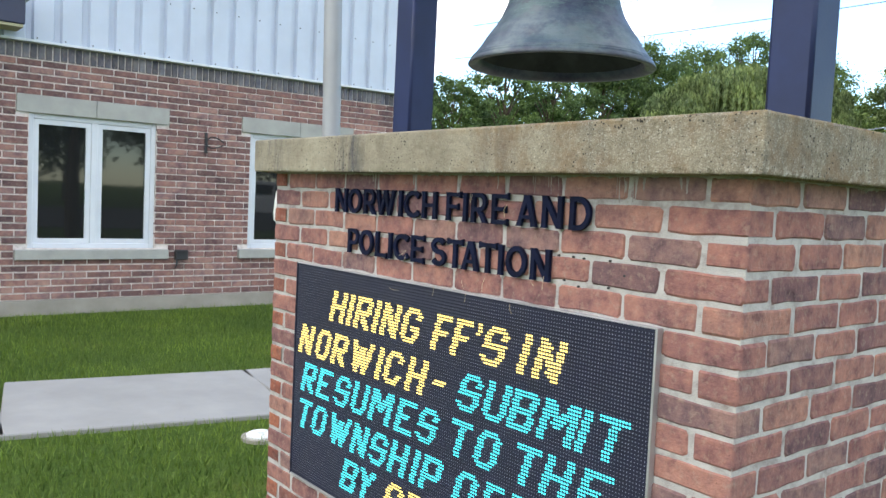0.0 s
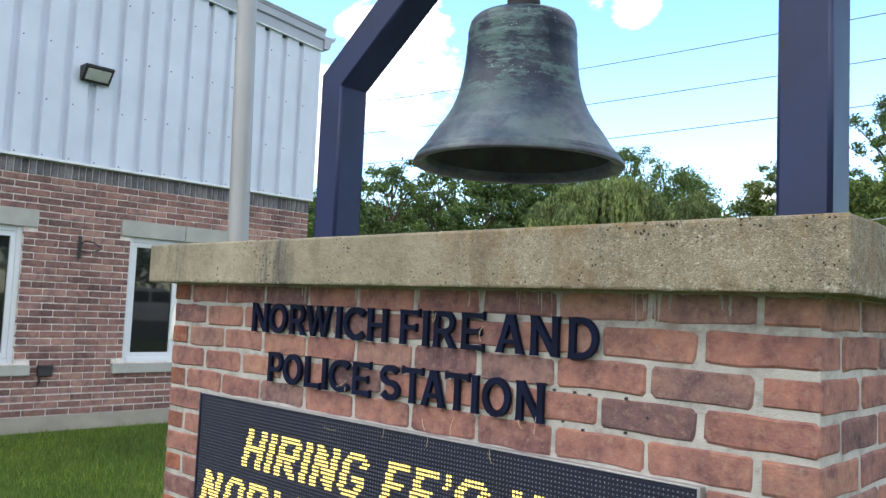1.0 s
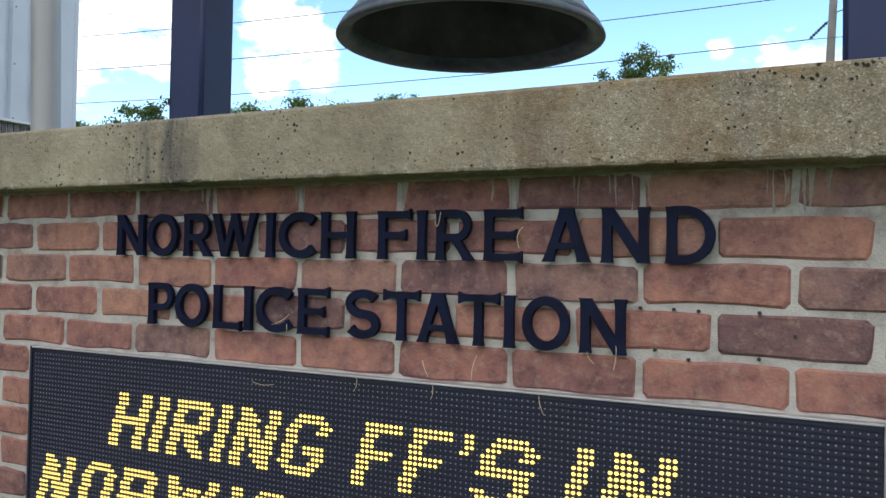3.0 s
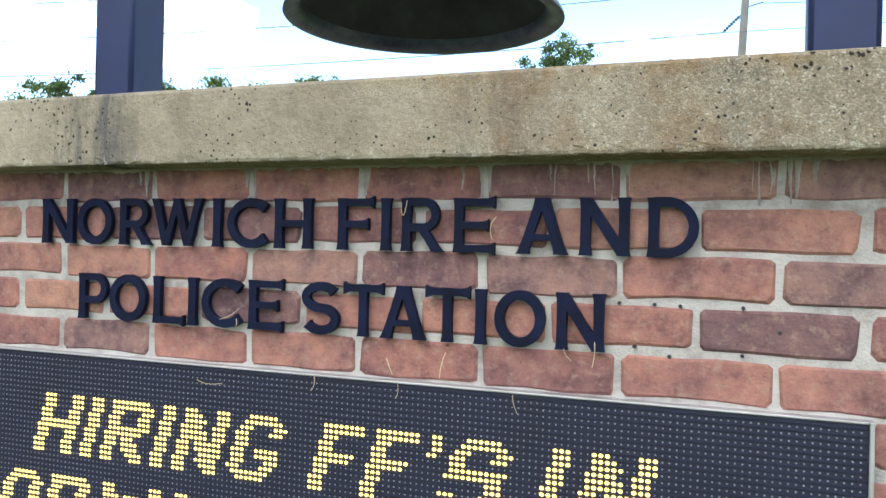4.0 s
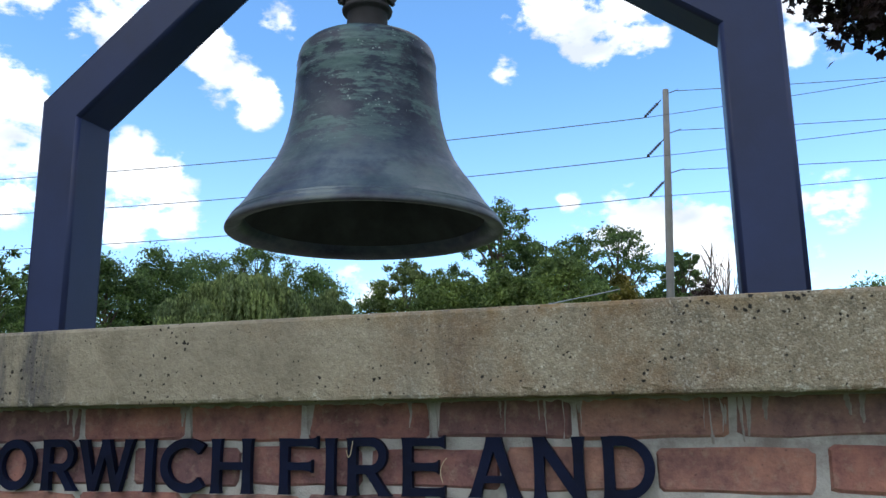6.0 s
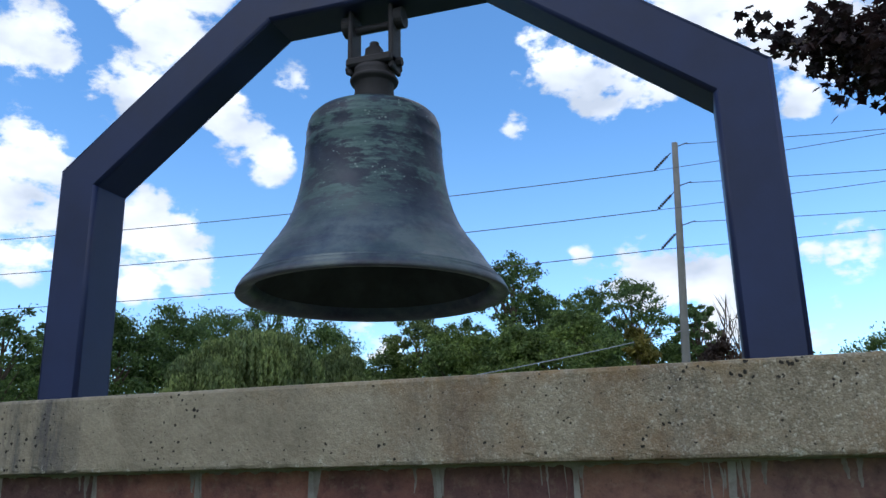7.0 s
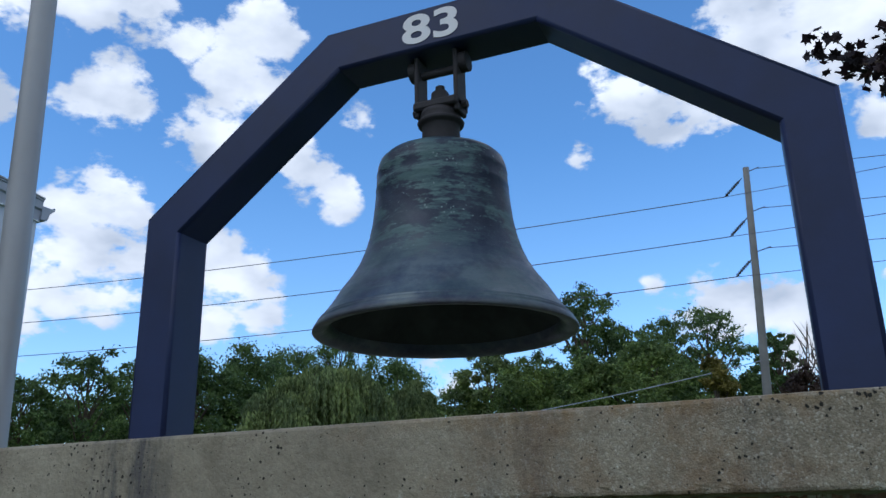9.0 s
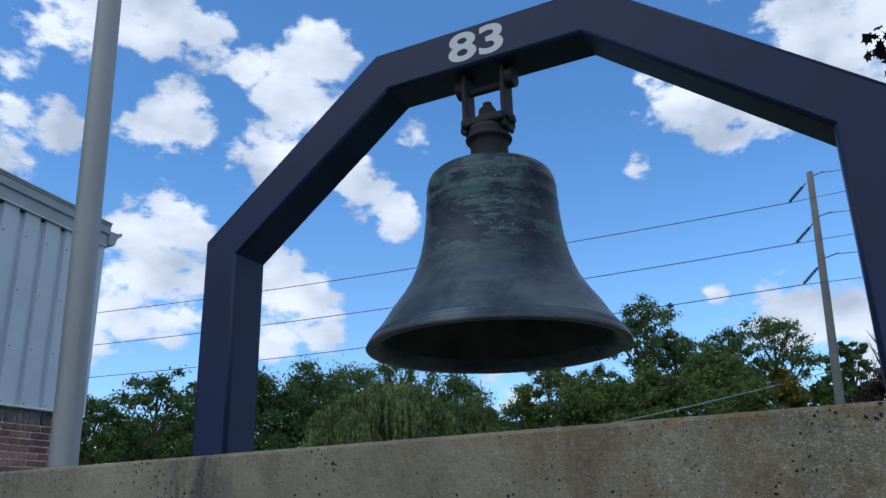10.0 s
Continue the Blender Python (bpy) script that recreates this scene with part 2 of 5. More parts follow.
# the east half has lost its skin: pale and dark grit, rust-brown clouds
side = nt.nodes.new("ShaderNodeMath")
side.operation = "MULTIPLY_ADD"
link(nt, cloudy, "Fac", side, 0)
side.inputs[1].default_value = 1.1
link(nt, axes, "X", side, 2)
worn = stepped(nt, side, 0, -0.42, 0.10)
grit = cells(nt, co, 400)
gcol = ramp_of(nt, grit, "Color", [(0.12, (0.05, 0.042, 0.036)), (0.30, (0.20, 0.168, 0.122)), (0.5, (0.262, 0.226, 0.168)), (0.72, (0.300, 0.262, 0.20)), (0.88, (0.60, 0.58, 0.52))])
mott = grain(nt, co, 38, 8, 0.85)
mcol = ramp_of(nt, mott, "Fac", [(0.40, (0.30, 0.27, 0.24)), (0.48, (0.82, 0.80, 0.76)), (0.56, (1.0, 1.0, 0.98)), (0.66, (1.45, 1.45, 1.42))])
gm = mixed(nt, 1.0, (gcol, "Color"), (mcol, "Color"), "MULTIPLY")
c1b = mixed(nt, (times(nt, worn, 0, 0.45, 0), 0), (stain, "Result"), (gm, "Result"))
rust = grain(nt, co, 6.3, 6, 0.7)
rf = stepped(nt, rust, "Fac", 0.48, 0.60, 0, 0.52)
c2 = mixed(nt, (times(nt, rf, 0, worn, 0), 0), (c1b, "Result"), (0.185, 0.108, 0.055))
sand = grain(nt, co, 190, 3, 0.7)
sc = ramp_of(nt, sand, "Fac", [(0.3, (0.82, 0.82, 0.82)), (0.5, (1, 1, 1)), (0.72, (1.14, 1.14, 1.12))])
c3 = mixed(nt, 0.8, (c2, "Result"), (sc, "Color"), "MULTIPLY")
# knocked arrises show fresh pale mortar
low = stepped(nt, axes, "Z", 1.562, 1.546, 0, 1)
chip = stepped(nt, mott, "Fac", 0.56, 0.60, 0, 0.75)
c3b = mixed(nt, (times(nt, low, 0, chip, 0), 0), (c3, "Result"), (0.56, 0.54, 0.48))
# orange lichen along the upper arris
high = stepped(nt, axes, "Z", 1.640, 1.662, 0, 1)
lichen = stepped(nt, cloudy, "Fac", 0.46, 0.58, 0, 0.6)
c3b = mixed(nt, (times(nt, times(nt, high, 0, lichen, 0), 0, worn, 0), 0), (c3b, "Result"), (0.235, 0.150, 0.060))
# air holes of uneven outline
warp = grain(nt, co, 110, 3, 0.7)
wmix = mixed(nt, 0.009, (co, 0), (warp, "Color"), "ADD")
hole = nt.nodes.new("ShaderNodeTexVoronoi")
hole.inputs["Scale"].default_value = 88
link(nt, wmix, "Result", hole, "Vector")
few = grain(nt, co, 9, 4, 0.7)
reach = stepped(nt, few, "Fac", 0.40, 0.68, 0.05, 0.27)
less = nt.nodes.new("ShaderNodeMath")
less.operation = "LESS_THAN"
link(nt, hole, "Distance", less, 0)
link(nt, reach, 0, less, 1)
c4 = mixed(nt, (less, 0), (c3b, "Result"), (0.03, 0.028, 0.025))
link(nt, c4, "Result", b, "Base Color")
pitted = times(nt, grit, "Distance", worn, 0)
tall = nt.nodes.new("ShaderNodeMath")
tall.operation = "MULTIPLY_ADD"
link(nt, pitted, 0, tall, 0)
tall.inputs[1].default_value = -0.3
link(nt, sand, "Fac", tall, 2)
depth = nt.nodes.new("ShaderNodeMath")
depth.operation = "SUBTRACT"
link(nt, tall, 0, depth, 0)
link(nt, less, 0, depth, 1)
bumped(nt, b, depth, 0, 0.6, 0.004)

M_STONE = plain("grey_limestone", (0.34, 0.34, 0.32), 0.85, 0, 0.14, 4, 0.3)
M_BASE = plain("concrete_footing", (0.29, 0.265, 0.23), 0.9, 0, 0.2, 3, 0.4)
M_WALK = plain("pale_concrete_walk", (0.285, 0.278, 0.265), 0.9, 0, 0.12, 2.5, 0.4)
M_LETTER = plain("dark_navy_letter_paint", (0.0055, 0.0085, 0.028), 0.6, 0, 0.45, 18, 0.25, 0.12)
M_ARCH = plain("navy_grey_painted_steel", (0.015, 0.025, 0.077), 0.48, 0, 0.22, 4.5, 0.1, 0.32)
M_NUMBER = plain("white_vinyl", (0.72, 0.72, 0.74), 0.5, 0, 0.04, 8, 0.03)
M_IRON = plain("rusty_dark_iron", (0.032, 0.030, 0.034), 0.7, 0.3, 0.4, 22, 0.4)
M_SIDING = plain("pale_blue_grey_steel_siding", (0.49, 0.545, 0.645), 0.5, 0, 0.07, 1.6, 0.04)
M_TRIMMETAL = plain("grey_gutter_metal", (0.32, 0.345, 0.415), 0.5, 0, 0.1, 3, 0.05)
M_FLASH = plain("white_flashing", (0.62, 0.65, 0.68), 0.5, 0, 0.05, 3, 0.03)
M_FRAME = plain("pale_blue_white_frame", (0.60, 0.63, 0.68), 0.45, 0, 0.05, 4, 0.03)
M_POLE = plain("brushed_aluminium", (0.33, 0.335, 0.345), 0.5, 0.35, 0.12, 2.0, 0.05)
M_NAVY = plain("navy_fascia", (0.03, 0.035, 0.07), 0.5, 0, 0.15, 3, 0.05)
M_SOFFIT = plain("olive_soffit_panel", (0.36, 0.34, 0.22), 0.7, 0, 0.12, 4, 0.1)
M_BLACK = plain("black_plastic", (0.02, 0.02, 0.024), 0.55, 0, 0.2, 10, 0.1)
M_WHITEPL = plain("white_plastic", (0.78, 0.78, 0.76), 0.45, 0, 0.04, 9, 0.03)
M_LENS = plain("frosted_lamp_lens", (0.42, 0.43, 0.41), 0.3, 0, 0.1, 9, 0.02)
M_ROOF = plain("grey_metal_roof", (0.30, 0.31, 0.32), 0.55, 0.2, 0.1, 2, 0.05)
M_PANEL = plain("black_display_louvre", (0.012, 0.015, 0.038), 0.62, 0, 0.2, 12, 0.1)
M_SILVER = plain("aluminium_edge", (0.5, 0.5, 0.52), 0.4, 0.7, 0.1, 8, 0.05)
M_DOT = plain("unlit_diode_epoxy", (0.32, 0.34, 0.40), 0.25, 0, 0.15, 60, 0.0)
M_WIRE = plain("wire_grey", (0.10, 0.10, 0.11), 0.6, 0.2, 0.1, 5, 0.0)
M_UTILITY = plain("grey_timber_pole", (0.175, 0.172, 0.165), 0.85, 0, 0.2, 2, 0.3)
M_ASPHALT = plain("asphalt", (0.05, 0.05, 0.052), 0.9, 0, 0.25, 5, 0.4)
M_TRUCK = plain("white_vehicle_paint", (0.78, 0.78, 0.78), 0.2, 0, 0.02, 2, 0.0)
M_TYRE = plain("black_rubber", (0.02, 0.02, 0.02), 0.8, 0, 0.2, 12, 0.2)
M_BARK = plain("bark", (0.10, 0.075, 0.055), 0.95, 0, 0.35, 9, 0.8)
M_STRAW = plain("dry_straw", (0.55, 0.45, 0.30), 0.7, 0, 0.2, 20, 0.1)
M_INSIDE = plain("dim_grey_inside", (0.09, 0.09, 0.09), 0.9, 0, 0.1, 3, 0.1)


def glow(name, color, power):
    m, nt, b = material(name, 0.3)
    b.inputs["Base Color"].default_value = (*color, 1)
    b.inputs["Emission Color"].default_value = (*color, 1)
    b.inputs["Emission Strength"].default_value = power
    return m


M_YELLOW = glow("lit_yellow_diode", (1.0, 0.77, 0.22), 1.15)
M_CYAN = glow("lit_cyan_diode", (0.07, 0.74, 0.86), 0.95)

M_GLASS, nt, b = material("window_glass", 0.03, 0, 0.5)
b.inputs["Base Color"].default_value = (0.012, 0.013, 0.014, 1)
gn = grain(nt, world_coords(nt), 1.2, 2)
bumped(nt, b, gn, "Fac", 0.04, 0.02)

# patinated bronze of the bell: black crust on the waist, torn verdigris in level streaks, paler grey-green flare
M_BELL, nt, b = material("patinated_bronze", 0.55, 0.3, 0.36)
co = coords(nt)
sep = nt.nodes.new("ShaderNodeSeparateXYZ")
link(nt, co, "Vector", sep, 0)
patch = grain(nt, coords(nt, (1.0, 1.0, 1.3)), 6.5, 8, 0.7)
base = ramp_of(nt, patch, "Fac", [(0.36, (0.007, 0.011, 0.026)), (0.50, (0.016, 0.025, 0.046)), (0.66, (0.040, 0.054, 0.070))])
flare = ramp_of(nt, patch, "Fac", [(0.38, (0.020, 0.032, 0.062)), (0.50, (0.054, 0.076, 0.104)), (0.60, (0.104, 0.135, 0.150))])
edge = nt.nodes.new("ShaderNodeMath")
edge.operation = "MULTIPLY_ADD"
link(nt, patch, "Fac", edge, 0)
edge.inputs[1].default_value = 0.26
link(nt, sep, "Z", edge, 2)
zone = stepped(nt, edge, 0, 0.25, 0.36)
c0 = mixed(nt, (zone, 0), (flare, "Color"), (base, "Color"))
tear = grain(nt, coords(nt, (1.0, 1.0, 7.0)), 10, 8, 0.78)
band = grain(nt, coords(nt, (1.0, 1.0, 2.2)), 6.0, 9, 0.72)
both = mixed(nt, 0.27, (band, "Color"), (tear, "Color"))
vf = stepped(nt, both, "Result", 0.492, 0.522, 0, 0.92)
vcol = ramp_of(nt, tear, "Fac", [(0.35, (0.036, 0.070, 0.080)), (0.65, (0.100, 0.165, 0.160))])
hold = stepped(nt, zone, 0, 0, 1, 0.30, 1.0)
c1 = mixed(nt, (times(nt, vf, 0, hold, 0), 0), (c0, "Result"), (vcol, "Color"))
scrape = stepped(nt, tear, "Fac", 0.60, 0.66, 0, 0.55)
c2 = mixed(nt, (scrape, 0), (c1, "Result"), (0.095, 0.135, 0.140))
warm = grain(nt, coords(nt, (1, 1, 1.4)), 4.1, 5, 0.65)
wf = stepped(nt, warm, "Fac", 0.57, 0.74, 0, 0.32)
c3 = mixed(nt, (wf, 0), (c2, "Result"), (0.105, 0.082, 0.066))
# pale chips where the crust has flaked
chipv = nt.nodes.new("ShaderNodeTexVoronoi")
chipv.inputs["Scale"].default_value = 85
link(nt, co, "Vector", chipv, "Vector")
where = stepped(nt, band, "Fac", 0.44, 0.62, 0.0, 0.20)
fleck = nt.nodes.new("ShaderNodeMath")
fleck.operation = "LESS_THAN"
link(nt, chipv, "Distance", fleck, 0)
link(nt, where, 0, fleck, 1)
flk = times(nt, fleck, 0, zone, 0)
c4 = mixed(nt, (times(nt, flk, 0, 0.8, 0), 0), (c3, "Result"), (0.21, 0.27, 0.265))
rimline = stepped(nt, sep, "Z", 0.018, 0.006, 0, 0.28)
c5 = mixed(nt, (rimline, 0), (c4, "Result"), (0.10, 0.078, 0.066))
link(nt, c5, "Result", b, "Base Color")
rr = stepped(nt, both, "Result", 0.42, 0.58, 0.30, 0.58)
link(nt, rr, 0, b, "Roughness")
bumped(nt, b, both, "Result", 0.5, 0.004)

# darker bronze for the bell's hollow: the shade in there is put into the colour
M_BELLDARK = plain("shade_dark_bronze", (0.045, 0.055, 0.052), 0.9, 0.0, 0.4, 8, 0.2, 0.1)

M_LAWN, nt, b = material("mown_lawn", 0.95, 0, 0.15)
co = world_coords(nt)
g1 = grain(nt, co, 0.9, 6, 0.6)
g2 = grain(nt, world_coords(nt, (1, 1, 1)), 45, 4, 0.75)
r1 = ramp_of(nt, g1, "Fac", [(0.3, (0.068, 0.125, 0.022)), (0.55, (0.106, 0.170, 0.032)), (0.75, (0.170, 0.205, 0.050))])
r2 = ramp_of(nt, g2, "Fac", [(0.25, (0.35, 0.35, 0.35)), (0.7, (1.35, 1.35, 1.2))])
c1 = mixed(nt, 0.9, (r1, "Color"), (r2, "Color"), "MULTIPLY")
link(nt, c1, "Result", b, "Base Color")
bumped(nt, b, g2, "Fac", 1.0, 0.04)


def leaf_material(name, dark, light, gloss=0.5):
    m, nt, b = material(name, gloss, 0, 0.3)
    info = nt.nodes.new("ShaderNodeNewGeometry")
    r = ramp_of(nt, info, "Random Per Island", [(0, dark), (0.75, light), (1, tuple(c * 1.35 for c in light))])
    clump = grain(nt, world_coords(nt), 0.55, 3)
    cr = ramp_of(nt, clump, "Fac", [(0.35, (0.62, 0.66, 0.7)), (0.65, (1.25, 1.2, 1.0))])
    c = mixed(nt, 1.0, (r, "Color"), (cr, "Color"), "MULTIPLY")
    link(nt, c, "Result", b, "Base Color")
    b.inputs["Subsurface Weight"].default_value = 0.0
    tr = nt.nodes.new("ShaderNodeBsdfTranslucent")
    link(nt, c, "Result", tr, "Color")
    mx = nt.nodes.new("ShaderNodeMixShader")
    mx.inputs[0].default_value = 0.35
    link(nt, b, 0, mx, 1)
    link(nt, tr, 0, mx, 2)
    link(nt, mx, 0, nt.nodes["Material Output"], "Surface")
    return m


M_LEAF = leaf_material("broadleaf_green", (0.057, 0.102, 0.037), (0.140, 0.213, 0.071))
M_LEAF2 = leaf_material("olive_green_leaf", (0.077, 0.125, 0.039), (0.181, 0.249, 0.076))
M_WILLOW = leaf_material("willow_leaf", (0.075, 0.110, 0.039), (0.207, 0.264, 0.106))
M_GOLD = leaf_material("yellowing_leaf", (0.11, 0.10, 0.025), (0.22, 0.19, 0.05))
M_RUSSET = leaf_material("dark_russet_leaf", (0.035, 0.022, 0.018), (0.075, 0.045, 0.035))
M_PURPLE = leaf_material("dark_purple_maple_leaf", (0.012, 0.008, 0.010), (0.035, 0.018, 0.020))
M_GRASS = leaf_material("grass_blade", (0.07, 0.13, 0.022), (0.17, 0.25, 0.05))


# ---- mesh helpers ----
def finish(name, bm, mat, parent=None, label="", smooth=False):
    me = bpy.data.meshes.new(name)
    bm.normal_update()
    bm.to_mesh(me)
    bm.free()
    if smooth:
        for p in me.polygons:
            p.use_smooth = True
    me.materials.append(mat)
    ob = new(name, me)
    if parent is not None:
        ob.parent = parent
    if label:
        ob["label"] = label
    return ob


part = finish


def empty(name, label, category, group="", kind="", at=(0, 0, 0)):
    ob = new(name)
    ob.location = at
    ob.empty_display_size = 0.1
    return tagged(ob, label, category, group, kind)


def add_box(bm, x0, x1, y0, y1, z0, z1, bevel=0.0, m=None):
    """A box with its edges taken off."""
    made = bmesh.ops.create_cube(bm, size=1.0)["verts"]
    for v in made:
        v.co = Vector(((x0 + x1) / 2 + v.co.x * (x1 - x0), (y0 + y1) / 2 + v.co.y * (y1 - y0), (z0 + z1) / 2 + v.co.z * (z1 - z0)))
    if bevel > 0:
        edges = {e for v in made for e in v.link_edges}
        out = bmesh.ops.bevel(bm, geom=list(edges), offset=bevel, segments=1, affect="EDGES")
        made = list({v for f in out["faces"] for v in f.verts} | {v for v in made if v.is_valid})
    if m is not None:
        bmesh.ops.transform(bm, matrix=m, verts=[v for v in made if v.is_valid])
    return made


def box(name, x0, x1, y0, y1, z0, z1, mat, parent=None, bevel=0.003, label=""):
    bm = bmesh.new()
    add_box(bm, x0, x1, y0, y1, z0, z1, bevel)
    return finish(name, bm, mat, parent, label)


def tube_between(bm, a, b, ra, rb, n=10, caps=True):
    a, b = Vector(a), Vector(b)
    d = (b - a).normalized()
    s = d.orthogonal().normalized()
    u = d.cross(s)
    ring = []
    for p, r in ((a, ra), (b, rb)):
        ring.append([bm.verts.new(p + (s * math.cos(2 * math.pi * k / n) + u * math.sin(2 * math.pi * k / n)) * r) for k in range(n)])
    for k in range(n):
        bm.faces.new((ring[0][k], ring[0][(k + 1) % n], ring[1][(k + 1) % n], ring[1][k]))
    if caps:
        bm.faces.new(ring[0][::-1])
        bm.faces.new(ring[1])


def tube_along(bm, pts, radii, n=8):
    rings = []
    for i, p in enumerate(pts):
        p = Vector(p)
        d = (Vector(pts[min(i + 1, len(pts) - 1)]) - Vector(pts[max(i - 1, 0)])).normalized()
        s = d.cross(Vector((0.31, 0.27, 0.91))).normalized()
        u = d.cross(s)
        rings.append([bm.verts.new(p + (s * math.cos(2 * math.pi * k / n) + u * math.sin(2 * math.pi * k / n)) * radii[i]) for k in range(n)])
    for a, b2 in zip(rings, rings[1:]):
        for k in range(n):
            bm.faces.new((a[k], a[(k + 1) % n], b2[(k + 1) % n], b2[k]))
    bm.faces.new(rings[0][::-1])
    bm.faces.new(rings[-1])


def lathe(bm, profile, n=64, centre=(0, 0)):
    """Turns a closed or open profile of (radius, z) round the z axis."""
    rows = []
    for r, z in profile:
        if r < 1e-5:
            rows.append([bm.verts.new((centre[0], centre[1], z))])
        else:
            rows.append([bm.verts.new((centre[0] + r * math.cos(2 * math.pi * k / n), centre[1] + r * math.sin(2 * math.pi * k / n), z)) for k in range(n)])
    for a, b2 in zip(rows, rows[1:]):
        for k in range(n):
            q = [a[k % len(a)], a[(k + 1) % len(a)], b2[(k + 1) % len(b2)], b2[k % len(b2)]]
            q = list(dict.fromkeys(q))
            if len(q) > 2:
                bm.faces.new(q)
    bmesh.ops.recalc_face_normals(bm, faces=bm.faces)


def outline_solid(bm, pts, y0, y1):
    """A prism of the outline pts (x, z) between y0 and y1."""
    a = [bm.verts.new((x, y0, z)) for x, z in pts]
    c = [bm.verts.new((x, y1, z)) for x, z in pts]
    bm.faces.new(a)
    bm.faces.new(c[::-1])
    for k in range(len(pts)):
        bm.faces.new((a[k], c[k], c[(k + 1) % len(pts)], a[(k + 1) % len(pts)]))
    bmesh.ops.recalc_face_normals(bm, faces=bm.faces)


# ---- ground ----
def ground_sheet():
    bm = bmesh.new()
    bmesh.ops.create_grid(bm, x_segments=60, y_segments=60, size=1.0)
    for v in bm.verts:
        x, y = v.co.x, v.co.y
        v.co = Vector((math.copysign(abs(x) ** 3.2, x) * 1500, math.copysign(abs(y) ** 3.2, y) * 1500, 0))
        v.co.z = -0.012 + 0.01 * noise.noise(v.co * 0.35) if v.co.length < 30 else -0.012
    return tagged(finish("ground", bm, M_LAWN), "green mown lawn reaching out to the tree belt", "lawn", kind="structure")


ground_sheet()

# the path's slabs lie across a gently turning line
WALK_MID = [(-5.6, -6.5), (-5.25, -3.5), (-4.85, -0.45), (-4.5, 1.25), (-4.15, 4.2), (-3.9, 7.5), (-3.8, 11.0)]


def walk_slabs():
    top = tagged(empty("pavement", "pale grey concrete footpath crossing the lawn", "footpath"), kind="structure")
    pts = []
    for (x0, y0), (x1, y1) in zip(WALK_MID, WALK_MID[1:]):
        n = max(1, round((y1 - y0) / 1.5))
        pts += [(x0 + (x1 - x0) * k / n, y0 + (y1 - y0) * k / n) for k in range(n)]
    pts.append(WALK_MID[-1])
    for (x0, y0), (x1, y1) in zip(pts, pts[1:]):
        d = Vector((x1 - x0, y1 - y0, 0)).normalized()
        s = Vector((d.y, -d.x, 0)) * 0.68
        a, c = Vector((x0, y0, 0)) + d * 0.006, Vector((x1, y1, 0)) - d * 0.006
        bm = bmesh.new()
        low = [bm.verts.new(p + Vector((0, 0, -0.08))) for p in (a - s, a + s, c + s, c - s)]
        up = [bm.verts.new(p + Vector((0, 0, 0.022))) for p in (a - s, a + s, c + s, c - s)]
        bm.faces.new(up)
        for k in range(4):
            bm.faces.new((low[k], low[(k + 1) % 4], up[(k + 1) % 4], up[k]))
        bmesh.ops.recalc_face_normals(bm, faces=bm.faces)
        bmesh.ops.bevel(bm, geom=[e for e in bm.edges if e.verts[0].co.z > 0 and e.verts[1].co.z > 0], offset=0.008, segments=1, affect="EDGES")
        part("slab", bm, M_WALK, top)


walk_slabs()


def drain_cover():
    top = empty("drain_cover", "small round white plastic cleanout cover in the lawn", "cover", at=(-3.5, 0.70, 0))
    bm = bmesh.new()
    lathe(bm, [(0.0, 0.028), (0.075, 0.028), (0.085, 0.02), (0.088, -0.03)], 32)
    part("lid", bm, M_WHITEPL, top)
    bm = bmesh.new()
    lathe(bm, [(0.092, -0.03), (0.092, 0.012), (0.115, 0.010), (0.118, -0.03)], 32)
    part("collar", bm, M_BASE, top)
    bm = bmesh.new()
    add_box(bm, -0.022, 0.022, -0.022, 0.022, 0.026, 0.042, 0.003)
    part("plug", bm, M_WHITEPL, top)


drain_cover()


# ---- building ----
WX = -8.80            # face of the brick wall
SIDE_Z, BASE_Z = 2.946, 0.157
WALL_Y0, WALL_Y1 = -9.0, 5.62
EAVE_Z = 5.10
PITCH_UP = 0.094      # the roof edge climbs away from the corner


def rake(y):
    return EAVE_Z + PITCH_UP * (WALL_Y1 - y)


WINDOWS = [(0.50, 1.875), (3.065, 4.44)]
WIN_Z0, WIN_Z1 = 0.725, 2.190


def holes_box(name, x0, x1, y0, y1, z0, z1, holes, mat, parent=None):
    """A wall slab with its openings cut right through."""
    ys = sorted({y0, y1, *[v for h in holes for v in h[:2]]})
    zs = sorted({z0, z1, *[v for h in holes for v in h[2:]]})
    solid = lambda i, j: 0 <= i < len(ys) - 1 and 0 <= j < len(zs) - 1 and not any(h[0] <= (ys[i] + ys[i + 1]) / 2 <= h[1] and h[2] <= (zs[j] + zs[j + 1]) / 2 <= h[3] for h in holes)
    bm = bmesh.new()
    q = lambda *pts: bm.faces.new([bm.verts.new(p) for p in pts])
    for i in range(len(ys) - 1):
        for j in range(len(zs) - 1):
            if not solid(i, j):
                continue
            a, c, d, e = ys[i], ys[i + 1], zs[j], zs[j + 1]
            q((x1, a, d), (x1, c, d), (x1, c, e), (x1, a, e))
            q((x0, a, e), (x0, c, e), (x0, c, d), (x0, a, d))
            if not solid(i - 1, j):
                q((x0, a, d), (x1, a, d), (x1, a, e), (x0, a, e))
            if not solid(i + 1, j):
                q((x1, c, d), (x0, c, d), (x0, c, e), (x1, c, e))
            if not solid(i, j - 1):
                q((x0, a, d), (x0, c, d), (x1, c, d), (x1, a, d))
            if not solid(i, j + 1):
                q((x1, a, e), (x1, c, e), (x0, c, e), (x0, a, e))
    bmesh.ops.remove_doubles(bm, verts=bm.verts, dist=1e-5)
    return finish(name, bm, mat, parent)


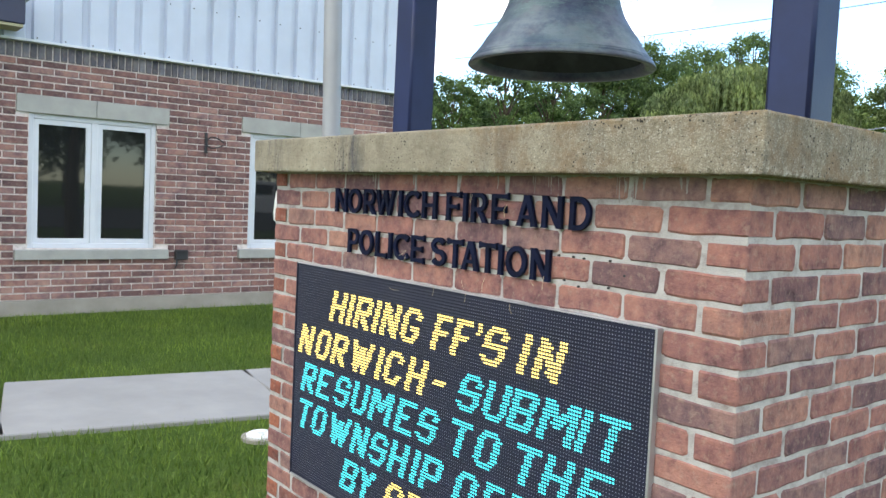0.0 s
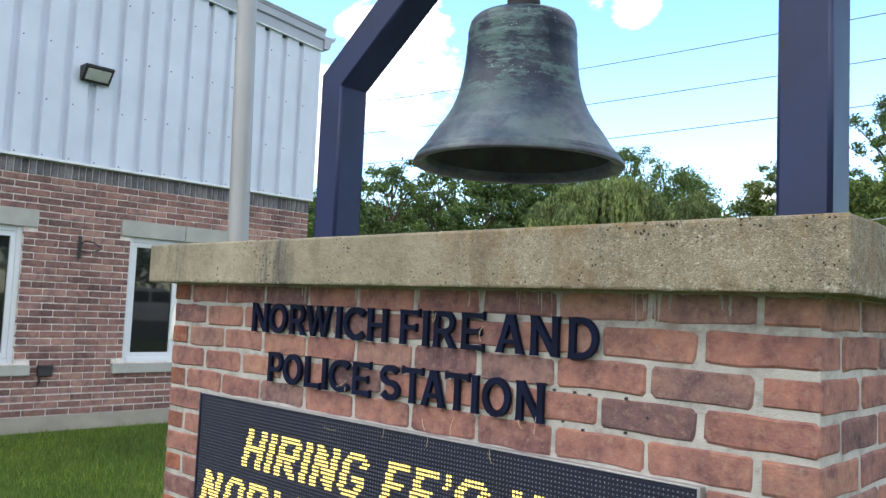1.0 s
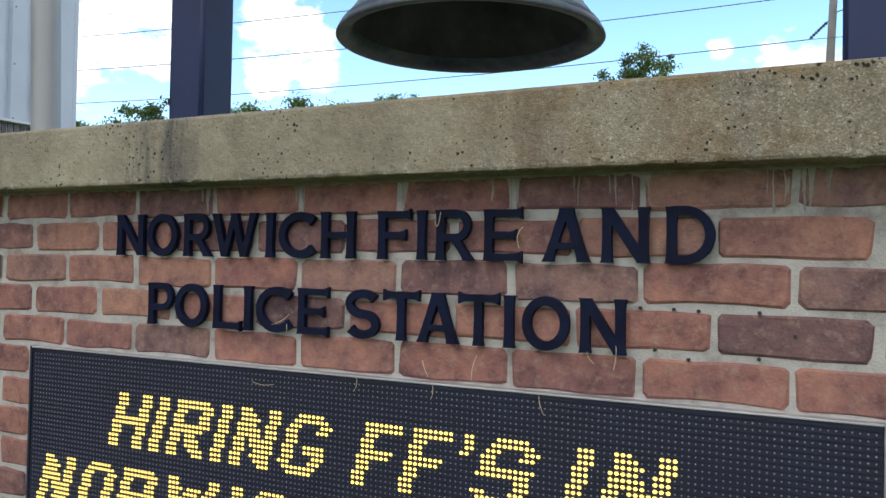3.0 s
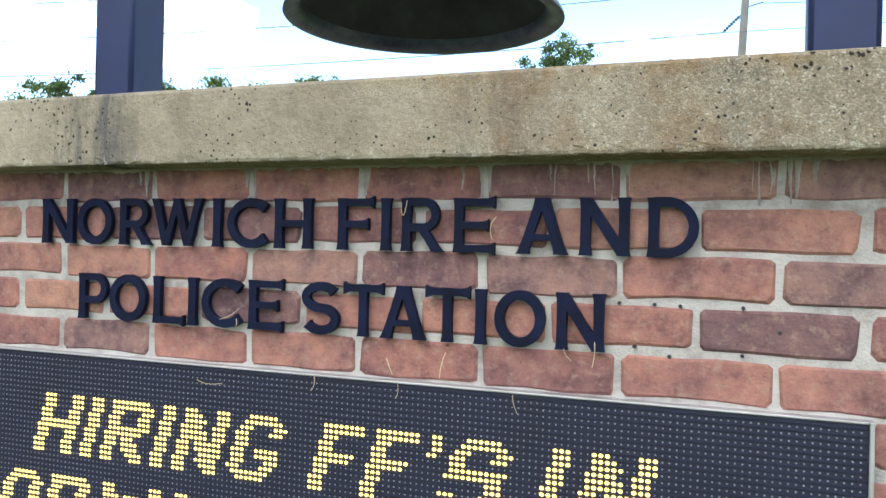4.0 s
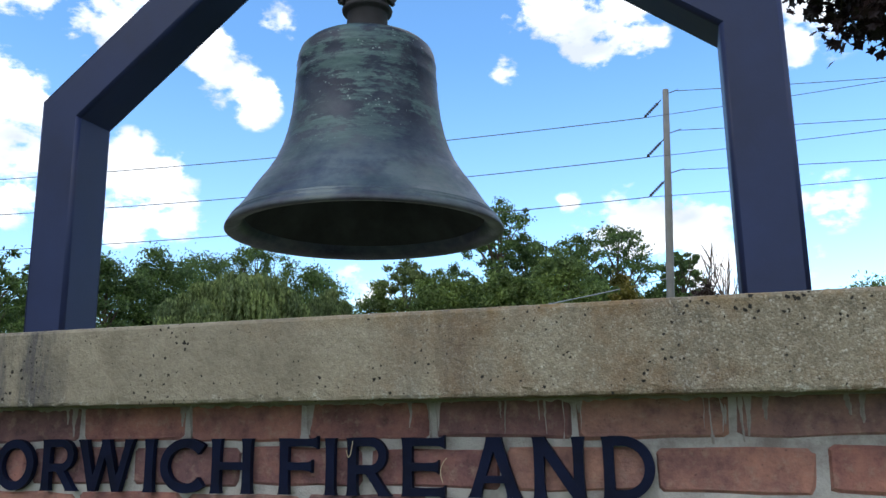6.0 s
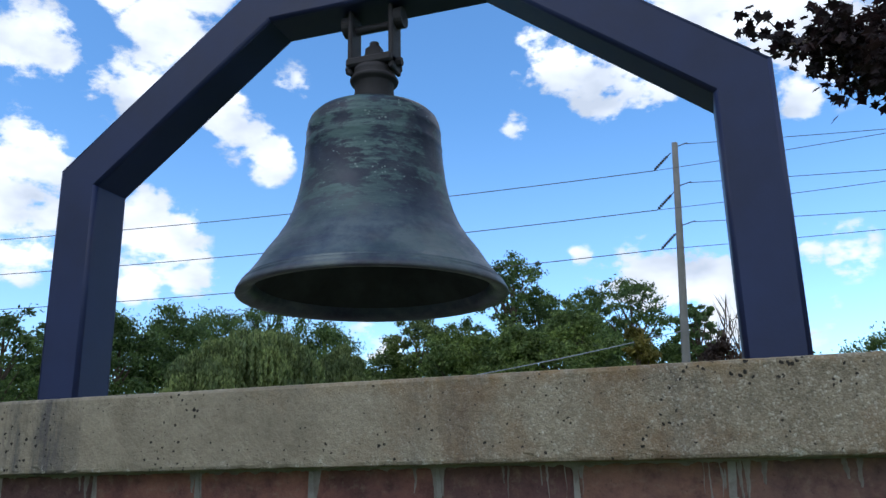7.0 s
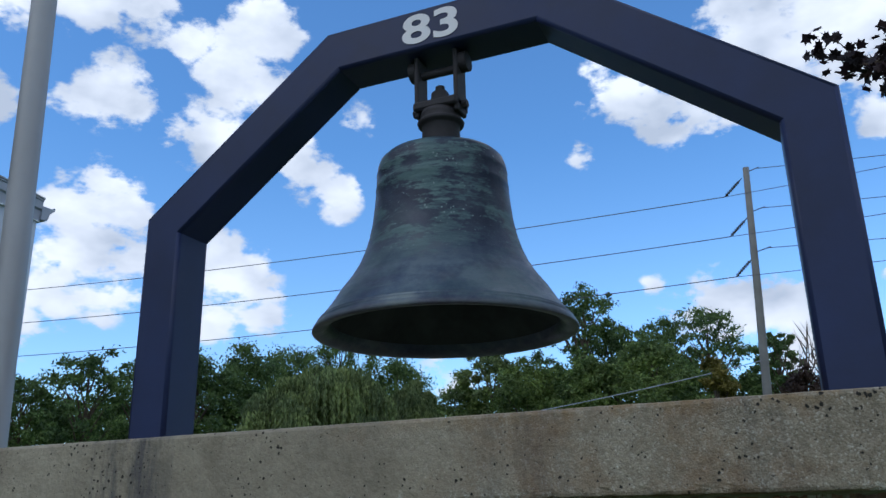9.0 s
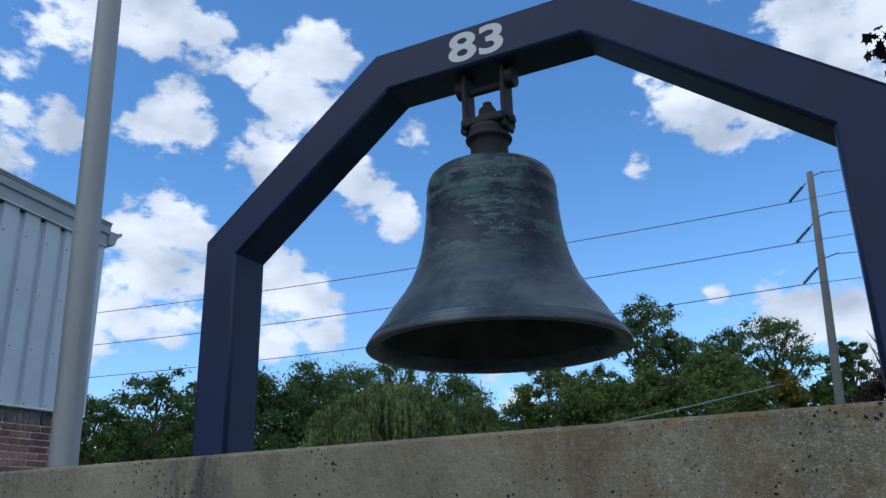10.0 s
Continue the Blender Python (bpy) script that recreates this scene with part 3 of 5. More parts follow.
WALL_HOLES = [(y0, y1, WIN_Z0, WIN_Z1) for y0, y1 in WINDOWS]
wall_east = tagged(holes_box("wall_east", WX - 0.22, WX - 0.012, WALL_Y0, WALL_Y1, BASE_Z, SIDE_Z - 0.006, WALL_HOLES, M_WALLMORTAR), "red-brown brick wall with pale mortar joints", "wall", kind="structure")
box("footing", WX - 0.25, WX + 0.012, WALL_Y0, WALL_Y1 + 0.015, -0.3, BASE_Z, M_BASE, wall_east, 0.006, "weathered concrete footing")
tagged(box("wall_north", -22, WX - 0.235, WALL_Y1 - 0.25, WALL_Y1 - 0.012, -0.3, SIDE_Z, M_WALLMORTAR, None, 0), "brick end wall turned away", "wall", kind="structure")


def siding():
    """Ribbed steel cladding: flat pans with sunk grooves every 28 cm and screws beside them."""
    top = tagged(empty("wall_upper", "pale blue-grey ribbed steel siding above the brick", "wall"), kind="structure")
    pitch = 0.2835
    first = 1.614
    k0 = math.floor((WALL_Y0 - first) / pitch)
    prof = [(WALL_Y0, WX + 0.056)]
    k = k0
    while first + k * pitch < WALL_Y1 - 0.06:
        c = first + k * pitch
        if c - 0.05 > WALL_Y0:
            prof += [(c - 0.046, WX + 0.056), (c - 0.030, WX + 0.010), (c + 0.024, WX + 0.010), (c + 0.042, WX + 0.056)]
        k += 1
    prof = [p for p in prof if p[0] <= WALL_Y1] + [(WALL_Y1, WX + 0.056)]
    bm = bmesh.new()
    lo = [bm.verts.new((x, yy, SIDE_Z + 0.012)) for yy, x in prof]
    hi = [bm.verts.new((x, yy, rake(yy) + 0.012)) for yy, x in prof]
    for i in range(len(prof) - 1):
        bm.faces.new((lo[i], lo[i + 1], hi[i + 1], hi[i]))
    part("cladding", bm, M_SIDING, top)
    back = box("backing", WX - 0.20, WX + 0.004, WALL_Y0, WALL_Y1 - 0.004, SIDE_Z + 0.012, EAVE_Z, M_INSIDE, top, 0)
    for v in back.data.vertices:
        if v.co.z > SIDE_Z + 0.5:
            v.co.z = rake(v.co.y)
    closure = None
    for j in range(30):
        c = first + j * pitch - 0.003
        if 1.5 < c < WALL_Y1 - 0.06:
            if closure is None:
                closure = box("closure", 0, 0.040, -0.026, 0.026, -0.030, 0.010, M_BLACK, top, 0.003, "black foam closure in a groove").data
                bit = bpy.data.objects["closure"]
            else:
                bit = new("closure", closure)
                bit.parent = top
            bit.matrix_basis = pose(WX + 0.011, c, rake(c))
    box("flashing", WX - 0.01, WX + 0.075, WALL_Y0, WALL_Y1 + 0.01, SIDE_Z - 0.016, SIDE_Z + 0.011, M_FLASH, top, 0.003, "thin white drip flashing")
    box("corner_trim", WX - 0.06, WX + 0.062, WALL_Y1 - 0.035, WALL_Y1 + 0.02, SIDE_Z + 0.012, EAVE_Z, M_SIDING, top, 0.004)
    k = k0
    sbm = bmesh.new()
    lathe(sbm, [(0.0, 0.009), (0.006, 0.008), (0.0085, 0.0)], 8)
    screw_mesh = None
    while first + k * pitch < WALL_Y1 - 0.1:
        for z in (SIDE_Z + 0.035, SIDE_Z + 0.65, SIDE_Z + 1.30, SIDE_Z + 1.95):
            c = first + k * pitch + 0.075
            if c > 0.3:
                if screw_mesh is None:
                    s = part("screw", sbm, M_IRON, top)
                    screw_mesh = s.data
                else:
                    s = new("screw", screw_mesh)
                    s.parent = top
                s.matrix_basis = pose(WX + 0.056, c, z, 0, 90, 0)
        k += 1
    # end wall cladding round the corner
    box("end_cladding", -22, WX - 0.07, WALL_Y1 - 0.03, WALL_Y1 + 0.005, SIDE_Z + 0.012, EAVE_Z, M_SIDING, top, 0)
    return top


siding()


def eaves():
    top = tagged(empty("roof", "low metal roof with grey stepped rake trim and gutter", "roof"), kind="structure")
    y0, y1 = WALL_Y0, WALL_Y1 + 0.03

    def along(name, prof, mat, label=""):
        """A trim of section (x, z) that follows the climbing roof edge."""
        bm = bmesh.new()
        ends = [[bm.verts.new((WX + x, y, rake(y) + z)) for x, z in prof] for y in (y0, y1)]
        for k in range(len(prof)):
            bm.faces.new((ends[0][k], ends[0][(k + 1) % len(prof)], ends[1][(k + 1) % len(prof)], ends[1][k]))
        bm.faces.new(ends[0][::-1])
        bm.faces.new(ends[1])
        bmesh.ops.recalc_face_normals(bm, faces=bm.faces)
        return part(name, bm, mat, top, label)

    along("eave_trim", [(0.058, -0.002), (0.094, -0.002), (0.094, 0.012), (0.080, 0.020), (0.058, 0.020)], M_FLASH, "thin white trim under the roof edge")
    along("rake_trim", [(-0.01, 0.022), (0.082, 0.022), (0.086, 0.150), (0.118, 0.166), (0.124, 0.262), (0.138, 0.270), (0.138, 0.290), (-0.01, 0.290)], M_TRIMMETAL, "grey stepped metal rake trim")
    along("roof_panel", [(0.150, 0.292), (0.150, 0.312), (-13.2, 0.312), (-13.2, 0.292)], M_ROOF)
    # gutter along the far eave; its ogee end shows at the corner
    prof = [(0.012, 0.03), (0.095, 0.03), (0.115, 0.06), (0.135, 0.135), (0.185, 0.175), (0.205, 0.205), (0.205, 0.235), (0.190, 0.235), (0.186, 0.210), (0.012, 0.210)]
    bm = bmesh.new()
    ends = [[bm.verts.new((x, WALL_Y1 + 0.02 + y, EAVE_Z + z)) for y, z in prof] for x in (-22.0, WX + 0.115)]
    for k in range(len(prof)):
        bm.faces.new((ends[0][k], ends[0][(k + 1) % len(prof)], ends[1][(k + 1) % len(prof)], ends[1][k]))
    bm.faces.new(ends[0][::-1])
    bm.faces.new(ends[1])
    bmesh.ops.recalc_face_normals(bm, faces=bm.faces)
    part("gutter", bm, M_TRIMMETAL, top)


eaves()


def window(name, y0, y1):
    top = tagged(empty(name, "white-framed double casement window in the brick wall, dark inside", "window"), kind="structure")
    x1 = WX - 0.045
    w = 0.055
    mid = (y0 + y1) / 2
    frame_ob = empty("window_frame", "", "")
    frame_ob.parent = top
    for bits in ((y0, y0 + w, WIN_Z0, WIN_Z1), (y1 - w, y1, WIN_Z0, WIN_Z1)):
        box("jamb", x1 - 0.09, x1, *bits, M_FRAME, frame_ob, 0.004)
    box("head", x1 - 0.09, x1, y0 + w, y1 - w, WIN_Z1 - w, WIN_Z1, M_FRAME, frame_ob, 0.004)
    box("bottom_rail", x1 - 0.09, x1 + 0.004, y0 + w, y1 - w, WIN_Z0, WIN_Z0 + w, M_FRAME, frame_ob, 0.004)
    box("mullion", x1 - 0.09, x1 + 0.002, mid - 0.035, mid + 0.035, WIN_Z0 + w, WIN_Z1 - w, M_FRAME, frame_ob, 0.004)
    for a, c in ((y0 + w + 0.002, mid - 0.037), (mid + 0.037, y1 - w - 0.002)):
        za, zc = WIN_Z0 + w + 0.002, WIN_Z1 - w - 0.002
        s = 0.052
        sash = holes_box("sash", x1 - 0.07, x1 - 0.012, a, c, za, zc, [(a + s, c - s, za + s, zc - s)], M_FRAME, top)
        pane = box("pane", x1 - 0.05, x1 - 0.042, a + s - 0.004, c - s + 0.004, za + s - 0.004, zc - s + 0.004, M_GLASS, sash, 0)
        pane.visible_shadow = False
    sill = box("window_sill", WX - 0.05, WX + 0.045, y0 - 0.13, y1 + 0.16, WIN_Z0 - 0.125, WIN_Z0 - 0.012, M_STONE, top, 0.006, "grey limestone sill")
    lint = empty("lintel", "", "")
    lint.parent = top
    for a, c in ((y0 - 0.125, mid - 0.002), (mid + 0.002, y1 + 0.14)):
        box("lintel_block", WX - 0.10, WX + 0.016, a, c, WIN_Z1 + 0.004, WIN_Z1 + 0.195, M_STONE, lint, 0.004)


window("window_1", *WINDOWS[0])
window("window_2", *WINDOWS[1])
# unseen room added behind the opaque panes; its dimness is put into the grey
tagged(box("inner_room", WX - 3.2, WX - 3.0, WALL_Y0, WALL_Y1 - 0.3, -0.2, SIDE_Z, M_INSIDE, None, 0), "added back wall behind the windows, coloured dim grey", "wall", kind="structure")
tagged(box("floor", WX - 3.0, WX - 0.26, WALL_Y0, WALL_Y1 - 0.3, 0.0, 0.06, M_INSIDE, None, 0), "added floor behind the windows, coloured dim grey", "floor", kind="structure")
tagged(box("ceiling", WX - 3.0, WX - 0.26, WALL_Y0, WALL_Y1 - 0.3, 2.7, 2.78, M_INSIDE, None, 0), "added ceiling behind the windows, coloured dim grey", "ceiling", kind="structure")


def wall_lamp():
    """A wedge-shaped wall pack: sloping lens in a dark housing."""
    top = empty("wall_lamp", "dark bronze wall pack floodlight with sloping lens on the siding", "lamp", at=(WX + 0.07, 2.46, 3.965))
    top.scale = (0.85, 0.85, 0.85)
    bm = bmesh.new()
    prof = [(0.0, -0.09), (0.045, -0.11), (0.06, -0.10), (0.20, 0.07), (0.20, 0.10), (0.0, 0.10)]
    a = [bm.verts.new((x, -0.19, z)) for x, z in prof]
    c = [bm.verts.new((x, 0.19, z)) for x, z in prof]
    bm.faces.new(a)
    bm.faces.new(c[::-1])
    for k in range(len(prof)):
        bm.faces.new((a[k], c[k], c[(k + 1) % 6], a[(k + 1) % 6]))
    bmesh.ops.recalc_face_normals(bm, faces=bm.faces)
    bmesh.ops.bevel(bm, geom=list(bm.edges), offset=0.006, segments=1, affect="EDGES")
    part("housing", bm, M_BLACK, top)
    bm = bmesh.new()
    d = Vector((0.14, 0, 0.17)).normalized()
    nrm = Vector((0.17, 0, -0.14)).normalized()
    p0 = Vector((0.062, 0, -0.097)) + d * 0.028 + nrm * 0.001
    p1 = Vector((0.198, 0, 0.068)) - d * 0.028 + nrm * 0.001
    v = [bm.verts.new(p) for p in (p0 + Vector((0, -0.152, 0)), p0 + Vector((0, 0.152, 0)), p1 + Vector((0, 0.152, 0)), p1 + Vector((0, -0.152, 0)))]
    w2 = [bm.verts.new(q.co + nrm * 0.012) for q in v]
    bm.faces.new(w2)
    for k in range(4):
        bm.faces.new((v[k], v[(k + 1) % 4], w2[(k + 1) % 4], w2[k]))
    bmesh.ops.recalc_face_normals(bm, faces=bm.faces)
    part("lens", bm, M_LENS, top, "frosted glass lens")
    bm = bmesh.new()
    tube_along(bm, [(-0.02, -0.04, -0.09), (-0.015, -0.05, -0.18), (-0.02, -0.05, -0.30)], [0.012, 0.011, 0.006], 8)
    part("conduit", bm, M_TRIMMETAL, top)


wall_lamp()


def wall_hook():
    top = empty("wall_hook", "black iron flag bracket with curled arms on the brick wall", "bracket", at=(WX + 0.004, 2.47, 2.02))
    bm = bmesh.new()
    add_box(bm, 0.0, 0.018, -0.018, 0.018, -0.125, 0.125, 0.004)
    part("back_plate", bm, M_BLACK, top)
    for s, r in ((1, 0.06), (-1, 0.045)):
        bm = bmesh.new()
        pts = [(0.014 + 0.10 * math.sin(a * 0.5), 0.02 + 0.17 * (a / 5.0) - 0.03 * math.sin(a), s * (0.035 + r * math.sin(a * 0.9) * 0.6)) for a in [k * 0.35 for k in range(13)]]
        tube_along(bm, pts, [0.008] * len(pts), 8)
        part("scroll", bm, M_BLACK, top)


wall_hook()


def outlet_box():
    top = empty("outlet_box", "black weatherproof outlet box on the brick beside the window sill", "box", at=(WX + 0.001, 2.19, 0.65))
    bm = bmesh.new()
    add_box(bm, 0.0, 0.07, -0.075, 0.075, -0.06, 0.06, 0.008)
    part("cover", bm, M_BLACK, top)
    bm = bmesh.new()
    tube_along(bm, [(0.03, -0.05, -0.05), (0.03, -0.05, -0.12), (0.01, -0.06, -0.16)], [0.012, 0.012, 0.01], 8)
    part("cable", bm, M_BLACK, top)
    bm = bmesh.new()
    add_box(bm, 0.07, 0.078, -0.05, 0.05, 0.035, 0.05, 0.002)
    part("hinge", bm, M_BLACK, top)


outlet_box()


def canopy():
    """Entrance canopy whose end shows beside the first window."""
    top = empty("entrance_canopy", "navy fascia canopy over the entrance beside the window", "canopy", at=(WX, 0, 0))
    bm = bmesh.new()
    add_box(bm, 0.078, 0.40, -2.9, 0.37, 3.045, 3.30, 0.01)
    part("fascia", bm, M_NAVY, top)
    bm = bmesh.new()
    add_box(bm, 0.078, 0.385, -2.88, 0.355, 3.012, 3.043, 0.004)
    part("soffit", bm, M_SOFFIT, top, "olive soffit panel")
    bm = bmesh.new()
    add_box(bm, 0.078, 0.43, -2.94, 0.42, 3.302, 3.35, 0.006)
    part("coping", bm, M_FLASH, top, "pale metal coping")


canopy()


# ---- flagpole ----
def flagpole():
    top = empty("flagpole", "tall round brushed aluminium flagpole beside the brick sign", "flagpole", at=(-2.407, 0.506, 0))
    top.rotation_euler = (radians(1.04), radians(-0.78), 0)
    bm = bmesh.new()
    lathe(bm, [(0.0, -0.2), (0.043, -0.2), (0.043, 0.4), (0.041, 2.5), (0.034, 6.0), (0.025, 8.2), (0.0, 8.2)], 40)
    part("pole", bm, M_POLE, top, smooth=True)
    bm = bmesh.new()
    lathe(bm, [(0.05, -0.02), (0.15, -0.02), (0.15, 0.006), (0.10, 0.03), (0.06, 0.055), (0.05, 0.06)], 40)
    part("flash_collar", bm, M_POLE, top)
    bm = bmesh.new()
    bmesh.ops.create_uvsphere(bm, u_segments=20, v_segments=12, radius=0.06, matrix=Matrix.Translation((0, 0, 8.27)))
    part("finial", bm, M_SILVER, top, smooth=True)


flagpole()


# ---- the brick sign ----
SL, SD, SH = 2.032, 1.016, 1.55
COURSE, HALF = 0.0677, 0.1016
sign = empty("monument_sign", "red brick monument sign with concrete cap and lit message board", "sign")
box("core", -SL + 0.0036, -0.0036, 0.0036, SD - 0.0036, -0.3, SH - 0.002, M_MORTAR, sign, 0, "grey mortar")
CX0, CX1, CY0, CY1, CZ0, CZ1 = -2.075, 0.064, -0.076, 1.09, 1.543, 1.664


def cap():
    bm = bmesh.new()
    bmesh.ops.create_cube(bm, size=1.0)
    for v in bm.verts:
        v.co = Vector(((CX0 + CX1) / 2 + v.co.x * (CX1 - CX0), (CY0 + CY1) / 2 + v.co.y * (CY1 - CY0), (CZ0 + CZ1) / 2 + v.co.z * (CZ1 - CZ0)))
    bmesh.ops.bevel(bm, geom=list(bm.edges), offset=0.006, segments=2, affect="EDGES", profile=0.5)
    for axis, lo, hi, cuts in ((0, CX0, CX1, 170), (1, CY0, CY1, 44), (2, CZ0, CZ1, 9)):
        for k in range(1, cuts):
            at, normal = Vector((0, 0, 0)), Vector((0, 0, 0))
            at[axis], normal[axis] = lo + (hi - lo) * k / cuts, 1.0
            bmesh.ops.bisect_plane(bm, geom=list(bm.verts) + list(bm.edges) + list(bm.faces), plane_co=at, plane_no=normal)
    for v in bm.verts:
        n = noise.noise(v.co * 9) * 0.0008 + noise.noise(v.co * 70) * 0.0011
        v.co += Vector((0.4 * n, n, 0.5 * n))
        # knocked lower arris
        if v.co.z < CZ0 + 0.012 and noise.noise(v.co * 55) > 0.2:
            k = 0.0045 * noise.noise(v.co * 55)
            v.co.z += k
            if v.co.y < CY0 + 0.012:
                v.co.y += k
    return finish("cap", bm, M_CAP, sign, "weathered buff cast concrete cap with stains")


cap()

# cast letters standing off the brick: character, left and right edge
LINE_A = [("N", -1.564, -1.487), ("O", -1.479, -1.400), ("R", -1.384, -1.315), ("W", -1.313, -1.204), ("I", -1.185, -1.167), ("C", -1.155, -1.078), ("H", -1.065, -0.993),
          ("F", -0.949, -0.885), ("I", -0.873, -0.856), ("R", -0.839, -0.771), ("E", -0.754, -0.689), ("A", -0.656, -0.581), ("N", -0.565, -0.493), ("D", -0.472, -0.403)]
LINE_B = [("P", -1.473, -1.407), ("O", -1.401, -1.321), ("L", -1.306, -1.240), ("I", -1.232, -1.214), ("C", -1.203, -1.125), ("E", -1.111, -1.045), ("S", -1.009, -0.942),
          ("T", -0.934, -0.866), ("A", -0.870, -0.795), ("T", -0.795, -0.725), ("I", -0.717, -0.699), ("O", -0.686, -0.611), ("N", -0.596, -0.525)]


def glyph_mesh(text, offset, extrude):
    cu = bpy.data.curves.new("glyph", "FONT")
    cu.body, cu.size, cu.offset, cu.extrude, cu.resolution_u = text, 1.0, offset, extrude, 6
    ob = bpy.data.objects.new("glyph", cu)
    me = bpy.data.meshes.new_from_object(ob)
    bpy.data.objects.remove(ob)
    return me


def flared(p0, p1, w, mode, f0=1.32, f1=1.32):
    """A straight stroke that widens at its ends; mode x or z: the way its width is laid off."""
    steps = ((0, f0), (0.05, 1 + 0.45 * (f0 - 1)), (0.16, 1.02), (0.5, 0.96), (0.84, 1.02), (0.95, 1 + 0.45 * (f1 - 1)), (1, f1))
    return [(p0[0] + (p1[0] - p0[0]) * t, p0[1] + (p1[1] - p0[1]) * t) for t, _ in steps], [w * f for _, f in steps], mode


def swept(cx, cz, rx, rz, a0, a1, w, f=1.0, n=26):
    """A stroke along part of an ellipse; f: how much wider its ends are."""
    pts, ws = [], []
    for k in range(n + 1):
        t = k / n
        a = radians(a0 + (a1 - a0) * t)
        pts.append((cx + rx * math.cos(a), cz + rz * math.sin(a)))
        ws.append(w * (1 + (f - 1) * max(0, 1 - min(t, 1 - t) / 0.12)))
    return pts, ws, "n"


def bowl(e, right, top, bottom, w):
    """The round side of D, P and R."""
    rz = (top - bottom) / 2
    rx = min(rz, right - e)
    pts, _, _ = swept(right - rx, bottom + rz, rx, rz, 90, -90, w, 1.0, 18)
    pts = [(e, top)] + pts + [(e, bottom)]
    return pts, [w] * len(pts), "n"


def strokes(ch, W, H, s):
    """Strokes of a capital W wide and H high with stems s thick."""
    e, t = 0.66 * s, 0.80 * s
    stem = lambda x: flared((x, 0), (x, H), s, "x")
    arm = lambda z, x1, f=1.7: flared((e, z), (x1, z), t, "z", 1.0, f)
    if ch == "N":
        return [stem(e), stem(W - e), flared((e * 0.9, H), (W - e * 0.9, 0), s * 1.25, "x", 1.0, 1.0)]
    if ch == "I":
        return [flared((W / 2, 0), (W / 2, H), W / 1.22, "x")]
    if ch == "H":
        return [stem(e), stem(W - e), flared((e, H * 0.5), (W - e, H * 0.5), t, "z", 1.0, 1.0)]
    if ch in "FE":
        out = [stem(e), arm(H - t * 0.55, W), arm(H * 0.5, W * 0.86)]
        return out + [arm(t * 0.55, W)] if ch == "E" else out
    if ch == "L":
        return [stem(e), arm(t * 0.55, W)]
    if ch == "T":
        return [stem(W / 2), flared((0, H - t * 0.55), (W, H - t * 0.55), t, "z", 1.7, 1.7)]
    if ch == "A":
        return [flared((W * 0.48, H), (e, 0), s * 1.02, "x", 1.25, 1.35), flared((W * 0.52, H), (W - e, 0), s * 1.12, "x", 1.25, 1.35), flared((W * 0.25, H * 0.30), (W * 0.75, H * 0.30), t * 0.85, "z", 1.0, 1.0)]
    if ch == "W":
        return [flared((e, H), (W * 0.29, 0), s, "x", 1.3, 1.0), flared((W * 0.29, 0), (W * 0.51, H), s * 0.9, "x", 1.0, 1.2), flared((W * 0.49, H), (W * 0.71, 0), s, "x", 1.2, 1.0), flared((W * 0.71, 0), (W - e, H), s * 0.9, "x", 1.0, 1.3)]
    if ch == "D":
        return [stem(e), bowl(e, W - s * 0.5, H - t / 2, t / 2, s * 0.92)]
    if ch == "P":
        return [stem(e), bowl(e, W - s * 0.5, H - t / 2, H * 0.42, s * 0.88)]
    if ch == "R":
        return [stem(e), bowl(e, W * 0.94 - s * 0.5, H - t / 2, H * 0.45, s * 0.88), flared((W * 0.50, H * 0.45), (W - e * 0.8, 0), s * 1.12, "x", 1.0, 1.3)]
    if ch == "O":
        return [swept(W / 2, H / 2, (W - s) / 2, (H - s * 0.9) / 2, 0, 360, s, 1.0, 44)]
    if ch == "C":
        rx = (W - s * 0.8) / 1.70
        return [swept(rx + s * 0.5, H / 2, rx, (H - s * 0.9) / 2, 44, 316, s, 1.25, 40)]
    rx, rz = (W - s) / 2, H * 0.215
    up = swept(W / 2, H * 0.5 + rz, rx, rz, 28, 270, s * 0.95, 1.0, 22)[0]
    down = swept(W / 2, H * 0.5 - rz, rx, rz, 90, -152, s * 0.95, 1.0, 22)[0]
    pts = up + down[1:]
    return [(pts, [s * (1.25 if k in (0, len(pts) - 1) else 0.98) for k in range(len(pts))], "n")]


def letters(line, z0, z1):
    """One solid letter each, standing off the brick on studs."""
    for ch, x0, x1 in line:
        bm = bmesh.new()
        for level, (pts, ws, mode) in enumerate(strokes(ch, x1 - x0, z1 - z0, 0.0142)):
            front, back = -0.0130 - 0.0003 * level, -0.0035
            rows = []
            for k, (x, z) in enumerate(pts):
                if mode == "x":
                    off = Vector((1, 0, 0))
                elif mode == "z":
                    off = Vector((0, 0, 1))
                else:
                    p, q = pts[max(0, k - 1)], pts[min(len(pts) - 1, k + 1)]
                    if ch == "O" and k in (0, len(pts) - 1):
                        p, q = pts[-2], pts[1]
                    off = Vector((-(q[1] - p[1]), 0, q[0] - p[0])).normalized()
                a, c = Vector((x0 + x, 0, z0 + z)) - off * ws[k] / 2, Vector((x0 + x, 0, z0 + z)) + off * ws[k] / 2
                rows.append([bm.verts.new((v.x, y, v.z)) for v, y in ((a, front), (c, front), (c, back), (a, back))])
            for p, q in zip(rows, rows[1:]):
                for k in range(4):
                    bm.faces.new((p[k], p[(k + 1) % 4], q[(k + 1) % 4], q[k]))
            bm.faces.new(rows[0])
            bm.faces.new(rows[-1][::-1])
        bmesh.ops.recalc_face_normals(bm, faces=bm.faces)
        part("letter", bm, M_LETTER, sign)


